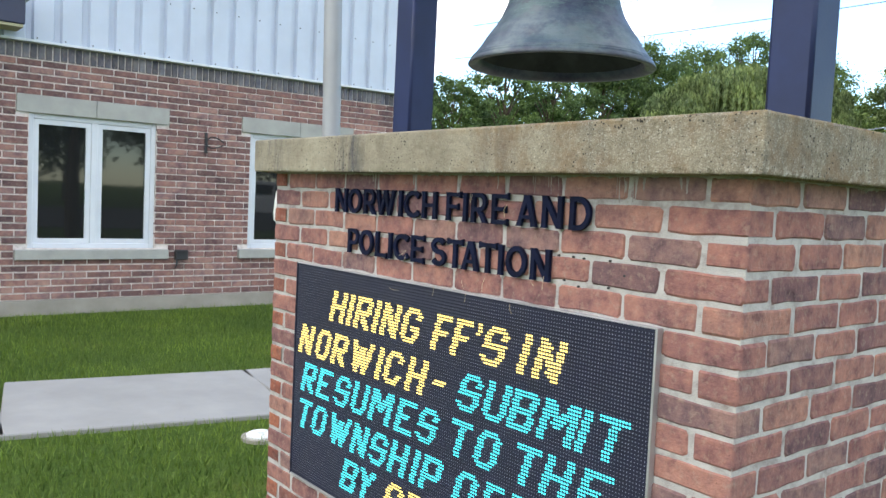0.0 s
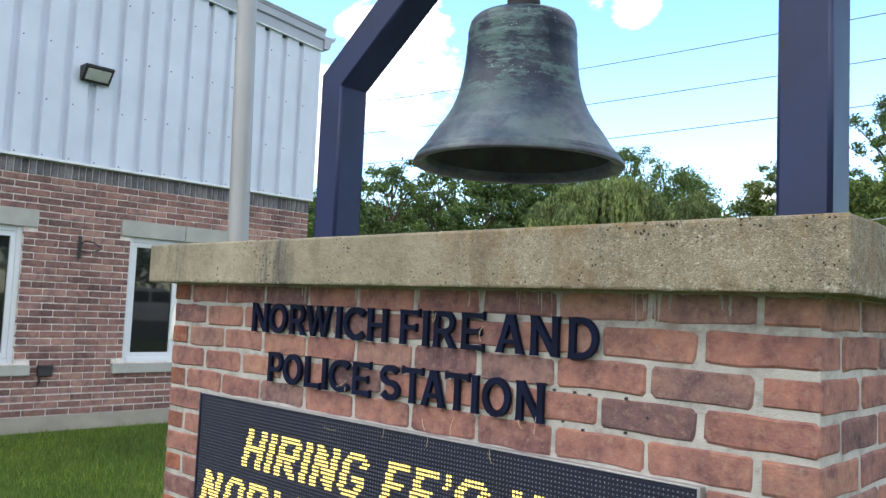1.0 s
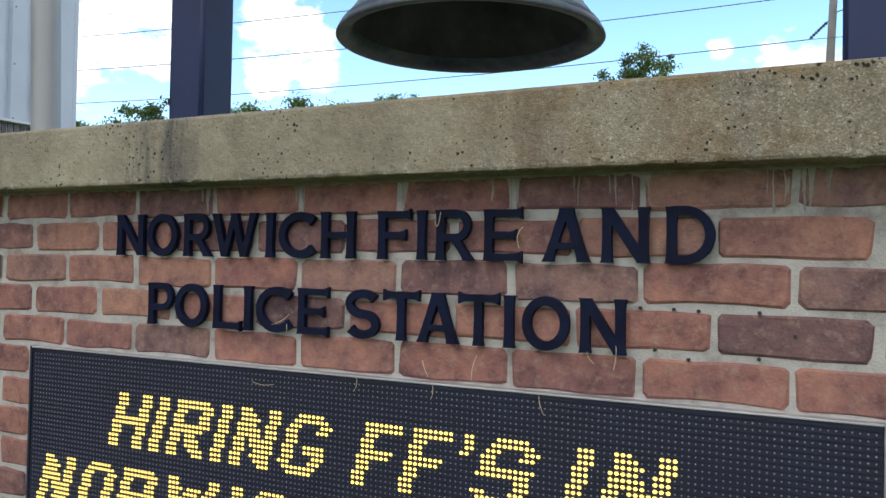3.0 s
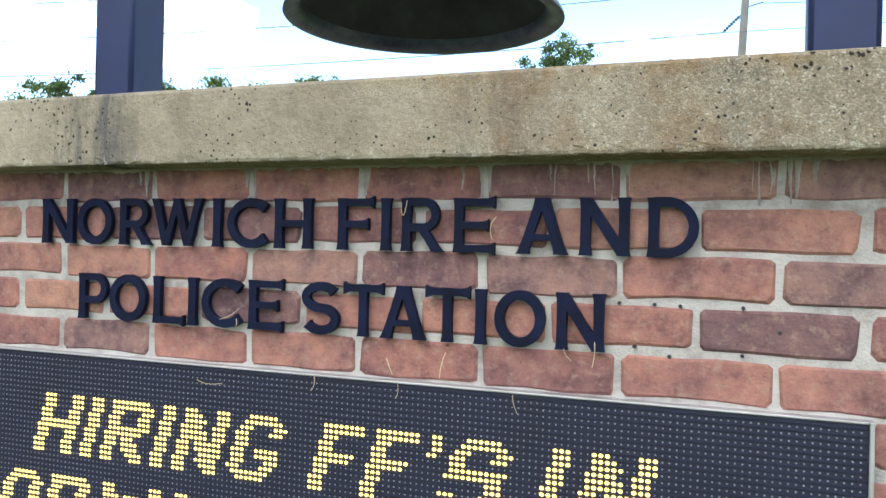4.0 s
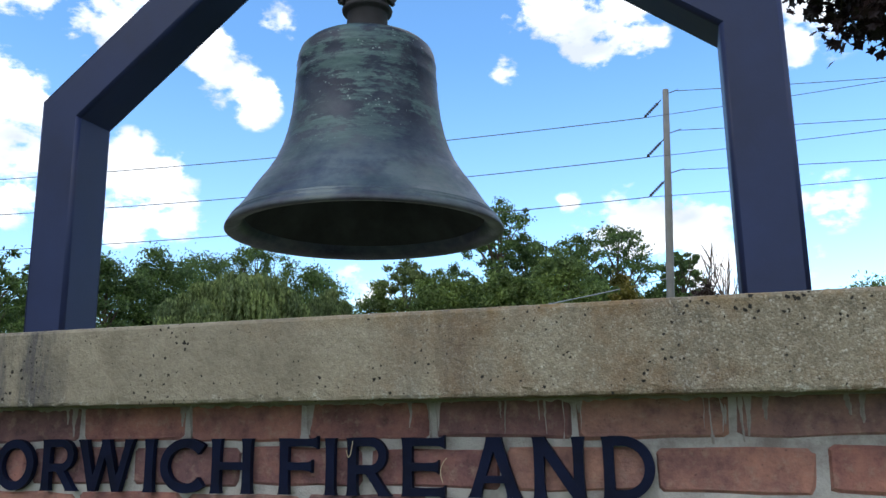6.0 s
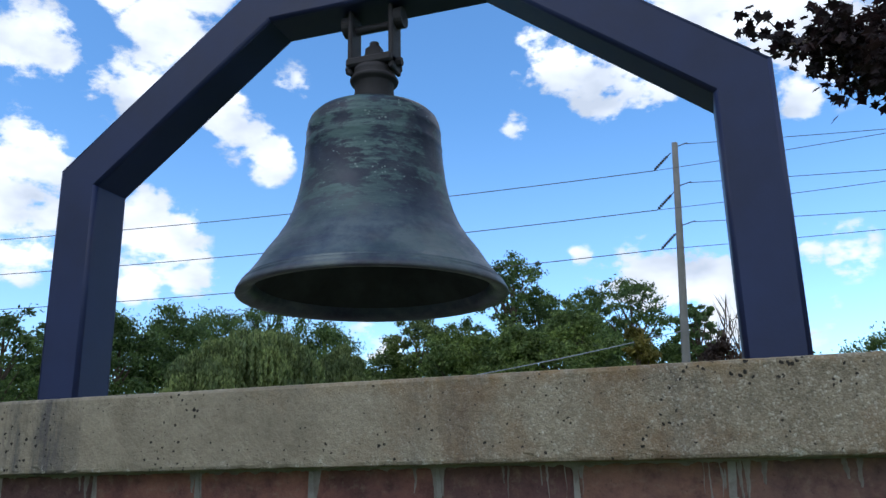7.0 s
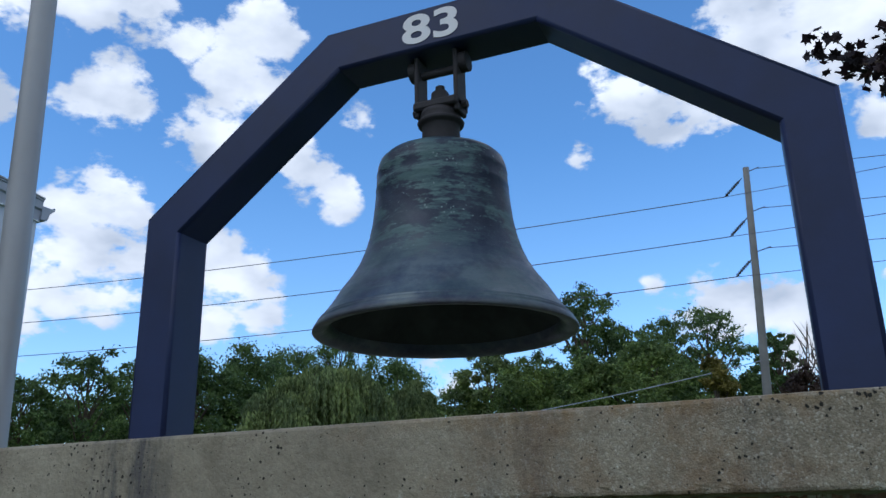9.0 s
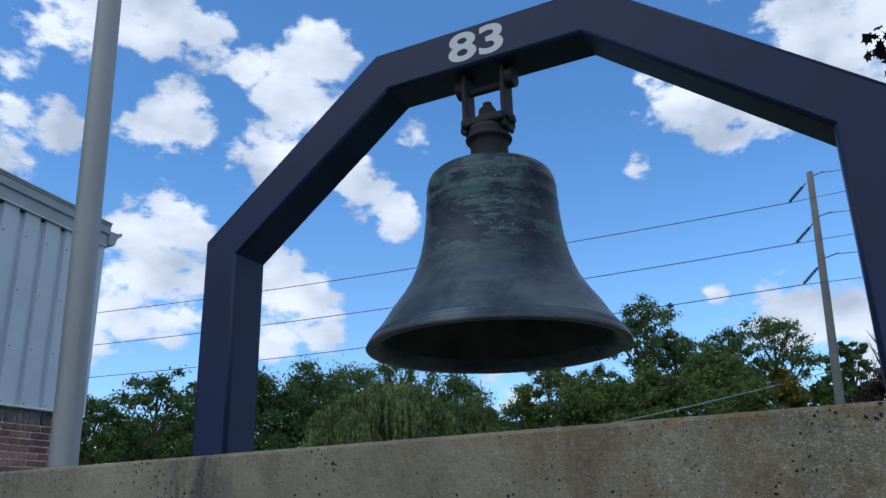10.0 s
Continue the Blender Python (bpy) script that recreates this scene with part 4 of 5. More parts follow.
letters(LINE_A, 1.410, 1.491)
letters(LINE_B, 1.276, 1.357)

# ---- message board ----
LX0, LX1, LZ0, LZ1 = -1.812, -0.190, 0.412, 1.212
PITCH = 0.0092
COLS, ROWS = 174, 84
board = empty("message_board", "", "")
board["label"] = "dark diode message board lit yellow and cyan"
board.parent = sign
box("panel", LX0 + 0.006, LX1 - 0.006, -0.012, 0.03, LZ0 + 0.006, LZ1 - 0.0035, M_PANEL, board, 0.001)
for bits in ((LX0, LX0 + 0.006, LZ0, LZ1), (LX1 - 0.006, LX1, LZ0, LZ1), (LX0 + 0.006, LX1 - 0.006, LZ1 - 0.0035, LZ1), (LX0 + 0.006, LX1 - 0.006, LZ0, LZ0 + 0.006)):
    box("edge_strip", bits[0], bits[1], -0.0165, 0.03, bits[2], bits[3], M_PANEL if bits[1] < -1 else M_SILVER, board, 0.001)


def pen(ch):
    """Cells (column, row from the top) of a bold 12-row character and its width."""
    cells = set()
    W = {"I": 3, "F": 8, "'": 2, "-": 6, "M": 13, "W": 14, " ": 5}.get(ch, 10)

    def v(x, a=0, b2=11, w=3):
        cells.update((x + i, r) for i in range(w) for r in range(a, b2 + 1))

    def h(r, a=0, b2=W - 1, w=2):
        cells.update((c, r + i) for c in range(a, b2 + 1) for i in range(w))

    def line(x0, r0, x1, r1, w=3):
        for k in range(25):
            f = k / 24
            c, r = x0 + (x1 - x0) * f, r0 + (r1 - r0) * f
            cells.update((round(c) + i, round(r)) for i in range(w))

    def cut(*pts):
        cells.difference_update(pts)

    e = W - 1
    corners = ((0, 0), (1, 0), (0, 1), (e, 0), (e - 1, 0), (e, 1), (0, 11), (1, 11), (0, 10), (e, 11), (e - 1, 11), (e, 10))
    if ch == "H":
        v(0), v(7), h(5)
    elif ch in "I":
        v(0)
    elif ch == "R":
        v(0), h(0), h(5), v(7, 1, 6), line(4, 7, 7, 11), cut((e, 0), (e, 6))
    elif ch == "N":
        v(0), v(7), line(1, 1, 6, 10)
    elif ch in "GCO":
        v(0), h(0), h(10), v(7, 0, 11)
        if ch != "O":
            cells.difference_update({(c, r) for c in (7, 8, 9) for r in range(4, 8)})
        if ch == "G":
            h(6, 5), v(7, 6, 9)
        cut(*corners)
    elif ch in "FE":
        v(0), h(0), h(5, 0, 6)
        if ch == "E":
            h(10)
    elif ch == "'":
        v(0, 0, 3, 2)
    elif ch == "S":
        h(0), h(5), h(10), v(0, 0, 6), v(7, 5, 11), v(7, 1, 3), v(0, 9, 10), cut(*corners)
    elif ch == "W":
        line(0, 0, 3, 11), line(3, 11, 5, 2), line(6, 2, 8, 11), line(8, 11, 11, 0)
    elif ch == "-":
        h(5)
    elif ch == "U":
        v(0), v(7), h(10), cut(*corners[6:])
    elif ch == "B":
        v(0), v(7), h(0), h(5), h(10), cut((e, 0), (e, 5), (e, 6), (e, 11))
    elif ch == "M":
        v(0), v(10), line(1, 0, 5, 7), line(5, 7, 9, 0)
    elif ch == "T":
        h(0), v(4, 2)
    elif ch == "P":
        v(0), h(0), h(6), v(7, 1, 6), cut((e, 0), (e, 7))
    elif ch == "Y":
        line(0, 0, 3, 5), line(7, 0, 4, 5), v(3, 5)
    return cells, W


def lay(text, x_left, x_right):
    """Lit cells of a line between two columns, spaced to fill it, leaning to the right."""
    glyphs = [pen(c) for c in text]
    free = (x_right - x_left) - sum(w for _, w in glyphs)
    gap = free / max(1, len(glyphs) - 1)
    out, x = set(), float(x_left)
    for cells, w in glyphs:
        for c, r in cells:
            out.add((round(x) + c + (11 - r) // 3 - 1, r))
        x += w + gap
    return out


TEXTS = [("HIRING", 26, 82, 7, "y"), ("FF'S", 89, 123, 7, "y"), ("IN", 129, 145, 7, "y"), ("NORWICH", 3, 86, 23, "y"), ("-", 90, 96, 23, "y"), ("SUBMIT", 103, 167, 23, "c"),
         ("RESUMES", 6, 93, 38, "c"), ("TO", 99, 122, 38, "c"), ("THE", 128, 163, 38, "c"), ("TOWNSHIP", 3, 96, 53, "c"), ("OFFICE", 103, 166, 53, "c"), ("BY", 38, 59, 68, "c"), ("SE", 66, 88, 68, "y")]
every = {(c, r) for c in range(COLS) for r in range(ROWS)}
words = [({(cc, r + r0) for cc, r in lay(text, a, c)} & every, hue) for text, a, c, r0, hue in TEXTS]
lit = set().union(*[w for w, _ in words])


def diodes(name, spots, size, mat, label, wide=1.0):
    """Small domed diodes, one faceted lens each."""
    vs, fs = [], []
    for c, r in spots:
        x, z = LX0 + 0.011 + (c + 0.5) * PITCH, LZ1 - 0.010 - (r + 0.5) * PITCH
        k = len(vs)
        for dx, dz in ((-1, -0.4), (-0.4, -1), (0.4, -1), (1, -0.4), (1, 0.4), (0.4, 1), (-0.4, 1), (-1, 0.4)):
            vs.append((x + dx * size * wide, -0.0125, z + dz * size))
        for dx, dz in ((-0.5, -0.5), (0.5, -0.5), (0.5, 0.5), (-0.5, 0.5)):
            vs.append((x + dx * size * wide, -0.0125 - size * 0.8, z + dz * size))
        fs += [(k + 8, k + 9, k + 10, k + 11), (k, k + 1, k + 8), (k + 1, k + 2, k + 9, k + 8), (k + 2, k + 3, k + 9), (k + 3, k + 4, k + 10, k + 9), (k + 4, k + 5, k + 10), (k + 5, k + 6, k + 11, k + 10), (k + 6, k + 7, k + 11), (k + 7, k, k + 8, k + 11)]
    me = bpy.data.meshes.new(name)
    me.from_pydata(vs, [], fs)
    me.materials.append(mat)
    ob = new(name, me)
    ob.parent = board
    ob["label"] = label
    ob["kind"] = "stuff"


diodes("unlit_diode_field", sorted(every - lit), 0.0013, M_DOT, "rows of tiny unlit diodes")
for spots, hue in words:
    diodes("lit_word", sorted(spots), 0.0029, M_YELLOW if hue == "y" else M_CYAN, "word lit in yellow diodes" if hue == "y" else "word lit in cyan diodes", 1.15)
# louvre blades between the rows of diodes
vs, fs = [], []
for r in range(ROWS + 1):
    z = LZ1 - 0.010 - r * PITCH
    k = len(vs)
    vs += [(LX0 + 0.008, -0.012, z - 0.0008), (LX1 - 0.008, -0.012, z - 0.0008), (LX1 - 0.008, -0.016, z), (LX0 + 0.008, -0.016, z), (LX0 + 0.008, -0.012, z + 0.0008), (LX1 - 0.008, -0.012, z + 0.0008)]
    fs += [(k, k + 1, k + 2, k + 3), (k + 3, k + 2, k + 5, k + 4)]
me = bpy.data.meshes.new("louvre")
me.from_pydata(vs, [], fs)
me.materials.append(M_PANEL)
louvre = new("louvre", me)
louvre.parent = board
louvre["kind"] = "stuff"


def probe():
    """White sensor shield on the sign's far end."""
    bm = bmesh.new()
    lathe(bm, [(0.0, 0.075), (0.012, 0.073), (0.022, 0.055), (0.026, 0.02), (0.027, -0.03), (0.024, -0.06), (0.012, -0.072), (0.0, -0.073)], 20)
    for v in bm.verts:
        v.co.x *= 1.15
        v.co.x += -0.012 - 0.10 * (v.co.z - 0.075) * -1 * 0.9
    ob = finish("sensor", bm, M_WHITEPL, sign, "white plastic temperature sensor", True)
    ob.matrix_basis = pose(-SL - 0.022, 0.045, 1.415)


probe()

# ---- arch and bell ----
ACX, AY0, AY1 = -1.022, 0.453, 0.575
A_IN, A_OUT = 0.768, 0.888
arch = empty("bell_arch", "navy painted square steel arch standing on the cap", "arch")
inner = [(-A_IN, CZ1 - 0.002), (-A_IN, 2.273), (-0.272, 2.654), (0.272, 2.654), (A_IN, 2.273), (A_IN, CZ1 - 0.002)]
outer = [(-A_OUT, CZ1 - 0.002), (-A_OUT, 2.331), (-0.312, 2.774), (0.312, 2.774), (A_OUT, 2.331), (A_OUT, CZ1 - 0.002)]
for k, part_name in enumerate(("post", "brace", "lintel_beam", "brace", "post")):
    bm = bmesh.new()
    quad = [inner[k], inner[k + 1], outer[k + 1], outer[k]]
    outline_solid(bm, [(ACX + x, z) for x, z in quad], AY0, AY1)
    long_edges = []
    for e in bm.edges:
        d = (e.verts[1].co - e.verts[0].co)
        if abs(d.y) < 1e-4:
            along = Vector((inner[k + 1][0] - inner[k][0], 0, inner[k + 1][1] - inner[k][1])).normalized()
            if abs(d.normalized().dot(along)) > 0.98:
                long_edges.append(e)
    made = bmesh.ops.bevel(bm, geom=long_edges, offset=0.010, segments=4, affect="EDGES", profile=0.5)
    for f in made["faces"]:
        f.smooth = True
    part(part_name, bm, M_ARCH, arch)
for s in (-1, 1):
    bm = bmesh.new()
    cx = ACX + s * (A_IN + A_OUT) / 2
    add_box(bm, cx - 0.075, cx + 0.075, AY0 - 0.015, AY1 + 0.015, CZ1 - 0.001, CZ1 + 0.012, 0.002)
    part("base_plate", bm, M_ARCH, arch)
me = glyph_mesh("83", 0.025, 0.0)
xs, ys = [v.co.x for v in me.vertices], [v.co.y for v in me.vertices]
for v in me.vertices:
    x, y, z = v.co
    v.co = Vector((-1.107 + (x - min(xs)) / (max(xs) - min(xs)) * 0.156, AY0 - 0.0015, 2.672 + (y - min(ys)) / (max(ys) - min(ys)) * 0.086))
me.materials.append(M_NUMBER)
num = new("station_number", me)
num.parent = arch
num["label"] = "white vinyl numerals 83"

BX, BY = -1.030, 0.514
RIM_Z = 1.920


def bell():
    top = empty("bell", "old patinated bronze bell hanging from the steel arch", "bell", at=(BX, BY, RIM_Z))
    outside = [(0.302, 0.000), (0.3070, 0.0008), (0.3088, 0.0030), (0.3072, 0.0090), (0.3030, 0.0160), (0.2985, 0.0215), (0.2990, 0.0235), (0.2955, 0.0260), (0.2935, 0.0280), (0.2938, 0.0300), (0.2895, 0.0330), (0.268, 0.062), (0.247, 0.096), (0.222, 0.130), (0.203, 0.162), (0.189, 0.196), (0.179, 0.230),
               (0.171, 0.270), (0.166, 0.315), (0.1630, 0.352), (0.1640, 0.356), (0.1625, 0.361), (0.1610, 0.392), (0.1620, 0.396), (0.1605, 0.401), (0.1585, 0.416), (0.1535, 0.430), (0.143, 0.441), (0.116, 0.450), (0.080, 0.456), (0.050, 0.459)]
    lip = [(0.266, 0.030), (0.270, 0.018), (0.276, 0.009), (0.288, 0.002), (0.302, 0.000)]
    inside = [(0.0, 0.442), (0.050, 0.440), (0.105, 0.432), (0.135, 0.41), (0.143, 0.37), (0.150, 0.28), (0.165, 0.19), (0.19, 0.13), (0.225, 0.080), (0.250, 0.050), (0.266, 0.030)]
    # the hollow is a mesh of its own, coloured dark to stand for its shade
    bm = bmesh.new()
    lathe(bm, inside, 96)
    part("inner_wall", bm, M_BELLDARK, top, "inside of the bell, its shade put into a dark bronze colour", smooth=True)
    outside = lip[:-1] + outside
    bm = bmesh.new()
    lathe(bm, outside, 96)
    part("shell", bm, M_BELL, top, smooth=True)
    bm = bmesh.new()
    lathe(bm, [(0.0, 0.430), (0.054, 0.430), (0.051, 0.470), (0.047, 0.530), (0.050, 0.534), (0.058, 0.537), (0.060, 0.543), (0.057, 0.548), (0.048, 0.552), (0.052, 0.562), (0.049, 0.574), (0.0, 0.576)], 32)
    part("crown", bm, M_IRON, top, smooth=True)
    bm = bmesh.new()
    bmesh.ops.create_cone(bm, cap_ends=True, segments=6, radius1=0.026, radius2=0.022, depth=0.034, matrix=Matrix.Translation((0, 0, 0.615)))
    part("nut", bm, M_IRON, top)
    bm = bmesh.new()
    tube_between(bm, (0, 0, 0.57), (0, 0, 0.648), 0.013, 0.012, 12)
    part("bolt", bm, M_IRON, top)
    return top


bell()


def yoke():
    """A clevis of two solid side plates round a cross pin, with lugs at the top and a saddle below."""
    top = empty("bell_yoke", "rusty iron clevis hanger bolted under the arch beam", "hanger", at=(BX, BY, RIM_Z))
    for sx in (-1, 1):
        bm = bmesh.new()
        add_box(bm, sx * 0.054 - 0.006, sx * 0.054 + 0.006, -0.030, 0.030, 0.560, 0.735, 0.003)
        part("side_plate", bm, M_IRON, top)
        bm = bmesh.new()
        tube_between(bm, (sx * 0.080, 0, 0.705), (sx * 0.060, 0, 0.705), 0.027, 0.027, 20)
        part("lug", bm, M_IRON, top)
        bm = bmesh.new()
        bmesh.ops.create_cone(bm, cap_ends=True, segments=6, radius1=0.011, radius2=0.011, depth=0.016, matrix=pose(sx * 0.066, 0, 0.585, 0, 90, 0))
        part("bolt_head", bm, M_IRON, top)
    bm = bmesh.new()
    tube_between(bm, (-0.049, 0, 0.690), (0.049, 0, 0.690), 0.011, 0.011, 14)
    part("pin", bm, M_IRON, top)
    bm = bmesh.new()
    add_box(bm, -0.060, 0.060, -0.042, 0.042, 0.574, 0.598, 0.005)
    part("saddle_plate", bm, M_IRON, top)


yoke()


# ---- utility pole and wires ----
PY = 30.0
PX = -0.90


def utility_pole():
    top = empty("utility_pole", "tall grey timber utility pole with slanted insulators", "utility pole", at=(PX, PY, 0))
    bm = bmesh.new()
    tube_along(bm, [(-0.5, 0, -0.5), (-0.35, 0, 4), (-0.12, 0, 9), (0.08, 0, 13.85)], [0.17, 0.16, 0.14, 0.115], 18)
    part("shaft", bm, M_UTILITY, top, smooth=True)
    for z in (13.55, 11.94, 10.36):
        bm = bmesh.new()
        a, c = Vector((-0.12, 0, z - 0.1)), Vector((-0.80, -0.1, z - 0.78))
        tube_between(bm, a, c, 0.022, 0.022, 8)
        for k in range(7):
            p = a.lerp(c, 0.2 + 0.11 * k)
            q = a.lerp(c, 0.25 + 0.11 * k)
            tube_between(bm, p, q, 0.055, 0.065, 10)
        part("insulator", bm, M_BLACK, top)
        bm = bmesh.new()
        tube_between(bm, (0.0, 0, z + 0.1), (0.55, -0.05, z + 0.22), 0.02, 0.02, 6)
        part("bracket", bm, M_WIRE, top)


utility_pole()


def wire(a, c, sag, r=0.018, label="thin power line strung between poles", mat=M_WIRE):
    a, c = Vector(a), Vector(c)
    bm = bmesh.new()
    pts = [a.lerp(c, k / 24) - Vector((0, 0, sag * 4 * (k / 24) * (1 - k / 24))) for k in range(25)]
    tube_along(bm, pts, [r] * 25, 5)
    ob = finish("power_line", bm, mat)
    return tagged(ob, label, "wire", "power lines")


for z in (13.55, 11.94, 10.36):
    wire((PX - 0.80, PY - 0.1, z - 0.78), (-37.0, 26.5, 12.55 - (13.55 - z) * 1.05), 0.3)
    wire((PX - 0.80, PY - 0.1, z - 0.78), (34, 14, z - 3.6), 0.5, 0.012)
    wire((PX + 0.5, PY, z + 0.2), (40, 36, z + 1.8), 0.6, 0.014)
wire((-14.0, 30, 4.75), (-1.15, 30, 6.44), 0.15, 0.018, "low pale service cable in front of the trees", M_TRIMMETAL)


# ---- trees ----
def rand_dir(rng):
    z = rng.uniform(-1, 1)
    a = rng.uniform(0, 2 * math.pi)
    s = math.sqrt(1 - z * z)
    return Vector((s * math.cos(a), s * math.sin(a), z))


def mesh_of(name, vs, fs, mat, parent, label=""):
    me = bpy.data.meshes.new(name)
    me.from_pydata(vs, [], fs)
    me.materials.append(mat)
    ob = new(name, me)
    ob.parent = parent
    if label:
        ob["label"] = label
    return ob


def sprays(rng, at, size, droop=0.0):
    """Corners and faces of one folded leaf spray at each place."""
    def unit(v):
        return v / np.maximum(1e-6, np.linalg.norm(v, axis=1))[:, None]

    n = unit(rng.normal(size=at.shape))
    u = rng.normal(size=at.shape)
    u = unit(u - n * (u * n).sum(1)[:, None])
    if droop:
        u = unit(u * (1 - droop) + np.array((0, 0, -droop)))
    w = unit(np.cross(n, u))
    s = (size * rng.uniform(0.6, 1.3, len(at)))[:, None]
    lift = n * s * 0.15
    corners = np.stack((at - u * s, at + w * s * 0.45 + lift, at + u * s, at - w * s * 0.45 + lift), 1).reshape(-1, 3)
    return corners, np.arange(len(corners)).reshape(-1, 4)


def tree(x, y, height, width, seed, mat, style="full", leaves=24000, label="leafy broadleaf tree in the belt behind the lawn", size=0.105, low=0.22):
    """Trunk and limbs to lumps of foliage that fill an uneven crown; an airy one has small lumps and gaps."""
    rng = np.random.default_rng(seed)
    top = empty("tree", label, "tree", "tree belt", at=(x, y, 0))
    airy = style == "airy"
    bm = bmesh.new()
    r0 = 0.020 * height
    lean = Vector((rng.uniform(-0.4, 0.4), rng.uniform(-0.3, 0.3), 0))
    trunk = [Vector((0, 0, -0.2)), lean * 0.3 + Vector((0, 0, height * 0.3)), lean * 0.8 + Vector((0, 0, height * 0.6)), lean + Vector((0, 0, height * 0.92))]
    tube_along(bm, trunk, [r0, r0 * 0.75, r0 * 0.45, r0 * 0.1], 9)
    half = height * (1 - low) / 2
    mid = height * low + half
    lumps = []
    count = 120 if airy else 64
    for k in range(count):
        z = 1 - 1.85 * (k + 0.5) / count
        a = k * 2.399 + rng.uniform(-0.5, 0.5)
        far = math.sqrt(max(0.0, 1 - z * z)) * (1.0 if z > 0 else 1.0 - 0.25 * z * z)
        inside = rng.uniform(0.5, 1.08) if k % 3 else rng.uniform(0.2, 0.6)
        lump = width * (rng.uniform(0.045, 0.085) if airy else rng.uniform(0.075, 0.15))
        c = Vector((math.cos(a) * far * inside * (width / 2 - lump * 0.6), math.sin(a) * far * inside * (width / 2 - lump * 0.6), mid + z * (half - lump * 0.6) * (0.82 + 0.18 * inside) + rng.normal(0, 0.028) * height))
        c.z = min(c.z, height - lump * 0.55)
        lumps.append((c + lean * 0.6, lump))
        if k % 4 == 0:
            f = min(0.85, max(0.2, (c.z / height - 0.22)))
            foot = trunk[0].lerp(trunk[1], f / 0.3) if f < 0.3 else trunk[1].lerp(trunk[3], (f - 0.3) / 0.62)
            tube_along(bm, [foot, foot.lerp(c, 0.5) + Vector((0, 0, 0.02 * height)), c], [r0 * 0.30, r0 * 0.17, r0 * 0.05], 6)
    part("trunk", bm, M_BARK, top)
    total = sum(r * r for _, r in lumps)
    places = []
    for c, r in lumps:
        n = int(leaves * (0.55 if airy else 1.0) * r * r / total)
        d = rng.normal(size=(n, 3))
        d /= np.linalg.norm(d, axis=1)[:, None]
        out = np.abs(rng.normal(0.62, 0.34, n))
        d *= (out * r)[:, None] * np.array((1.12, 1.12, 0.78))
        places.append(d + np.array(c))
    corners, faces = sprays(rng, np.concatenate(places), size)
    mesh_of("crown", corners, faces, mat, top)
    return top


def willow(x, y, height, width, seed):
    rng = random.Random(seed)
    top = empty("willow_tree", "pale green weeping willow with hanging strands", "tree", "tree belt", at=(x, y, 0))
    bm = bmesh.new()
    tube_along(bm, [(0, 0, -0.2), (0.1, 0, height * 0.3), (0, 0.1, height * 0.6)], [0.38, 0.3, 0.18], 10)
    hang = []
    count = 40
    for k in range(count):
        a = k * 2.399 + rng.uniform(-0.3, 0.3)
        share = math.sqrt((k + 0.5) / count)
        rr = width * 0.46 * share
        lump = width * rng.uniform(0.075, 0.125)
        tip = Vector((math.cos(a) * rr, math.sin(a) * rr, height * (0.97 - 0.46 * share ** 2.2) + rng.uniform(-0.55, 0.15)))
        mid = Vector((math.cos(a) * rr * 0.5, math.sin(a) * rr * 0.5, height * 0.62))
        tube_along(bm, [(0, 0, height * 0.4), mid, tip - Vector((0, 0, 0.3))], [0.14, 0.08, 0.02], 6)
        fall = rng.uniform(1.3, 2.6)
        for g in range(100):
            turn, far = rng.uniform(0, 6.283), math.sqrt(rng.random())
            s = tip + Vector((math.cos(turn) * lump * far, math.sin(turn) * lump * far, -lump * 0.95 * far ** 2.4))
            length = min(s.z - 0.3, fall * rng.uniform(0.6, 1.1))
            steps = int(length / 0.085)
            for t in range(steps):
                f = t / max(1, steps)
                hang.append((s.x + rng.gauss(0, 0.035), s.y + rng.gauss(0, 0.035), s.z - length * f))
    part("trunk", bm, M_BARK, top)
    corners, faces = sprays(np.random.default_rng(seed), np.array(hang), 0.10, 0.75)
    mesh_of("crown", corners, faces, M_WILLOW, top)
    return top


def at_az(az, dist):
    return -0.3 + dist * math.sin(radians(az)), -1.2 + dist * math.cos(radians(az))


def top_at(el, dist):
    return 1.52 + dist * math.tan(radians(el + 0.3))


# azimuth, distance, elevation of the top, width, leaf, seed
FULL = [(-62, 46, 9.5, 10, 0, 22), (-57, 46, 8.8, 9, 0, 1), (-53, 48, 7.6, 7, 0, 2), (-40.2, 48, 10.4, 6.5, 0, 4), (-37.0, 50, 10.9, 6.5, 0, 5), (-33.4, 56, 10.8, 8.5, 0, 6), (-26.6, 56, 10.5, 7.5, 0, 7), (-21.6, 46, 8.3, 5.0, 1, 8), (-17.6, 42, 9.7, 4.8, 1, 9),
        (-9.2, 40, 11.0, 5.2, 1, 10), (-12.6, 41, 10.0, 4.4, 1, 11), (-6.4, 46, 9.3, 5.0, 0, 12), (-15.0, 44, 9.2, 4.5, 0, 13), (4.5, 50, 7.0, 7.0, 0, 16), (10.5, 52, 7.6, 7.0, 0, 17), (17, 54, 7.6, 10, 1, 18), (-44.5, 54, 7.6, 8, 0, 19), (-48.5, 54, 7.2, 8, 0, 20), (-2.5, 50, 8.2, 4.0, 0, 21)]
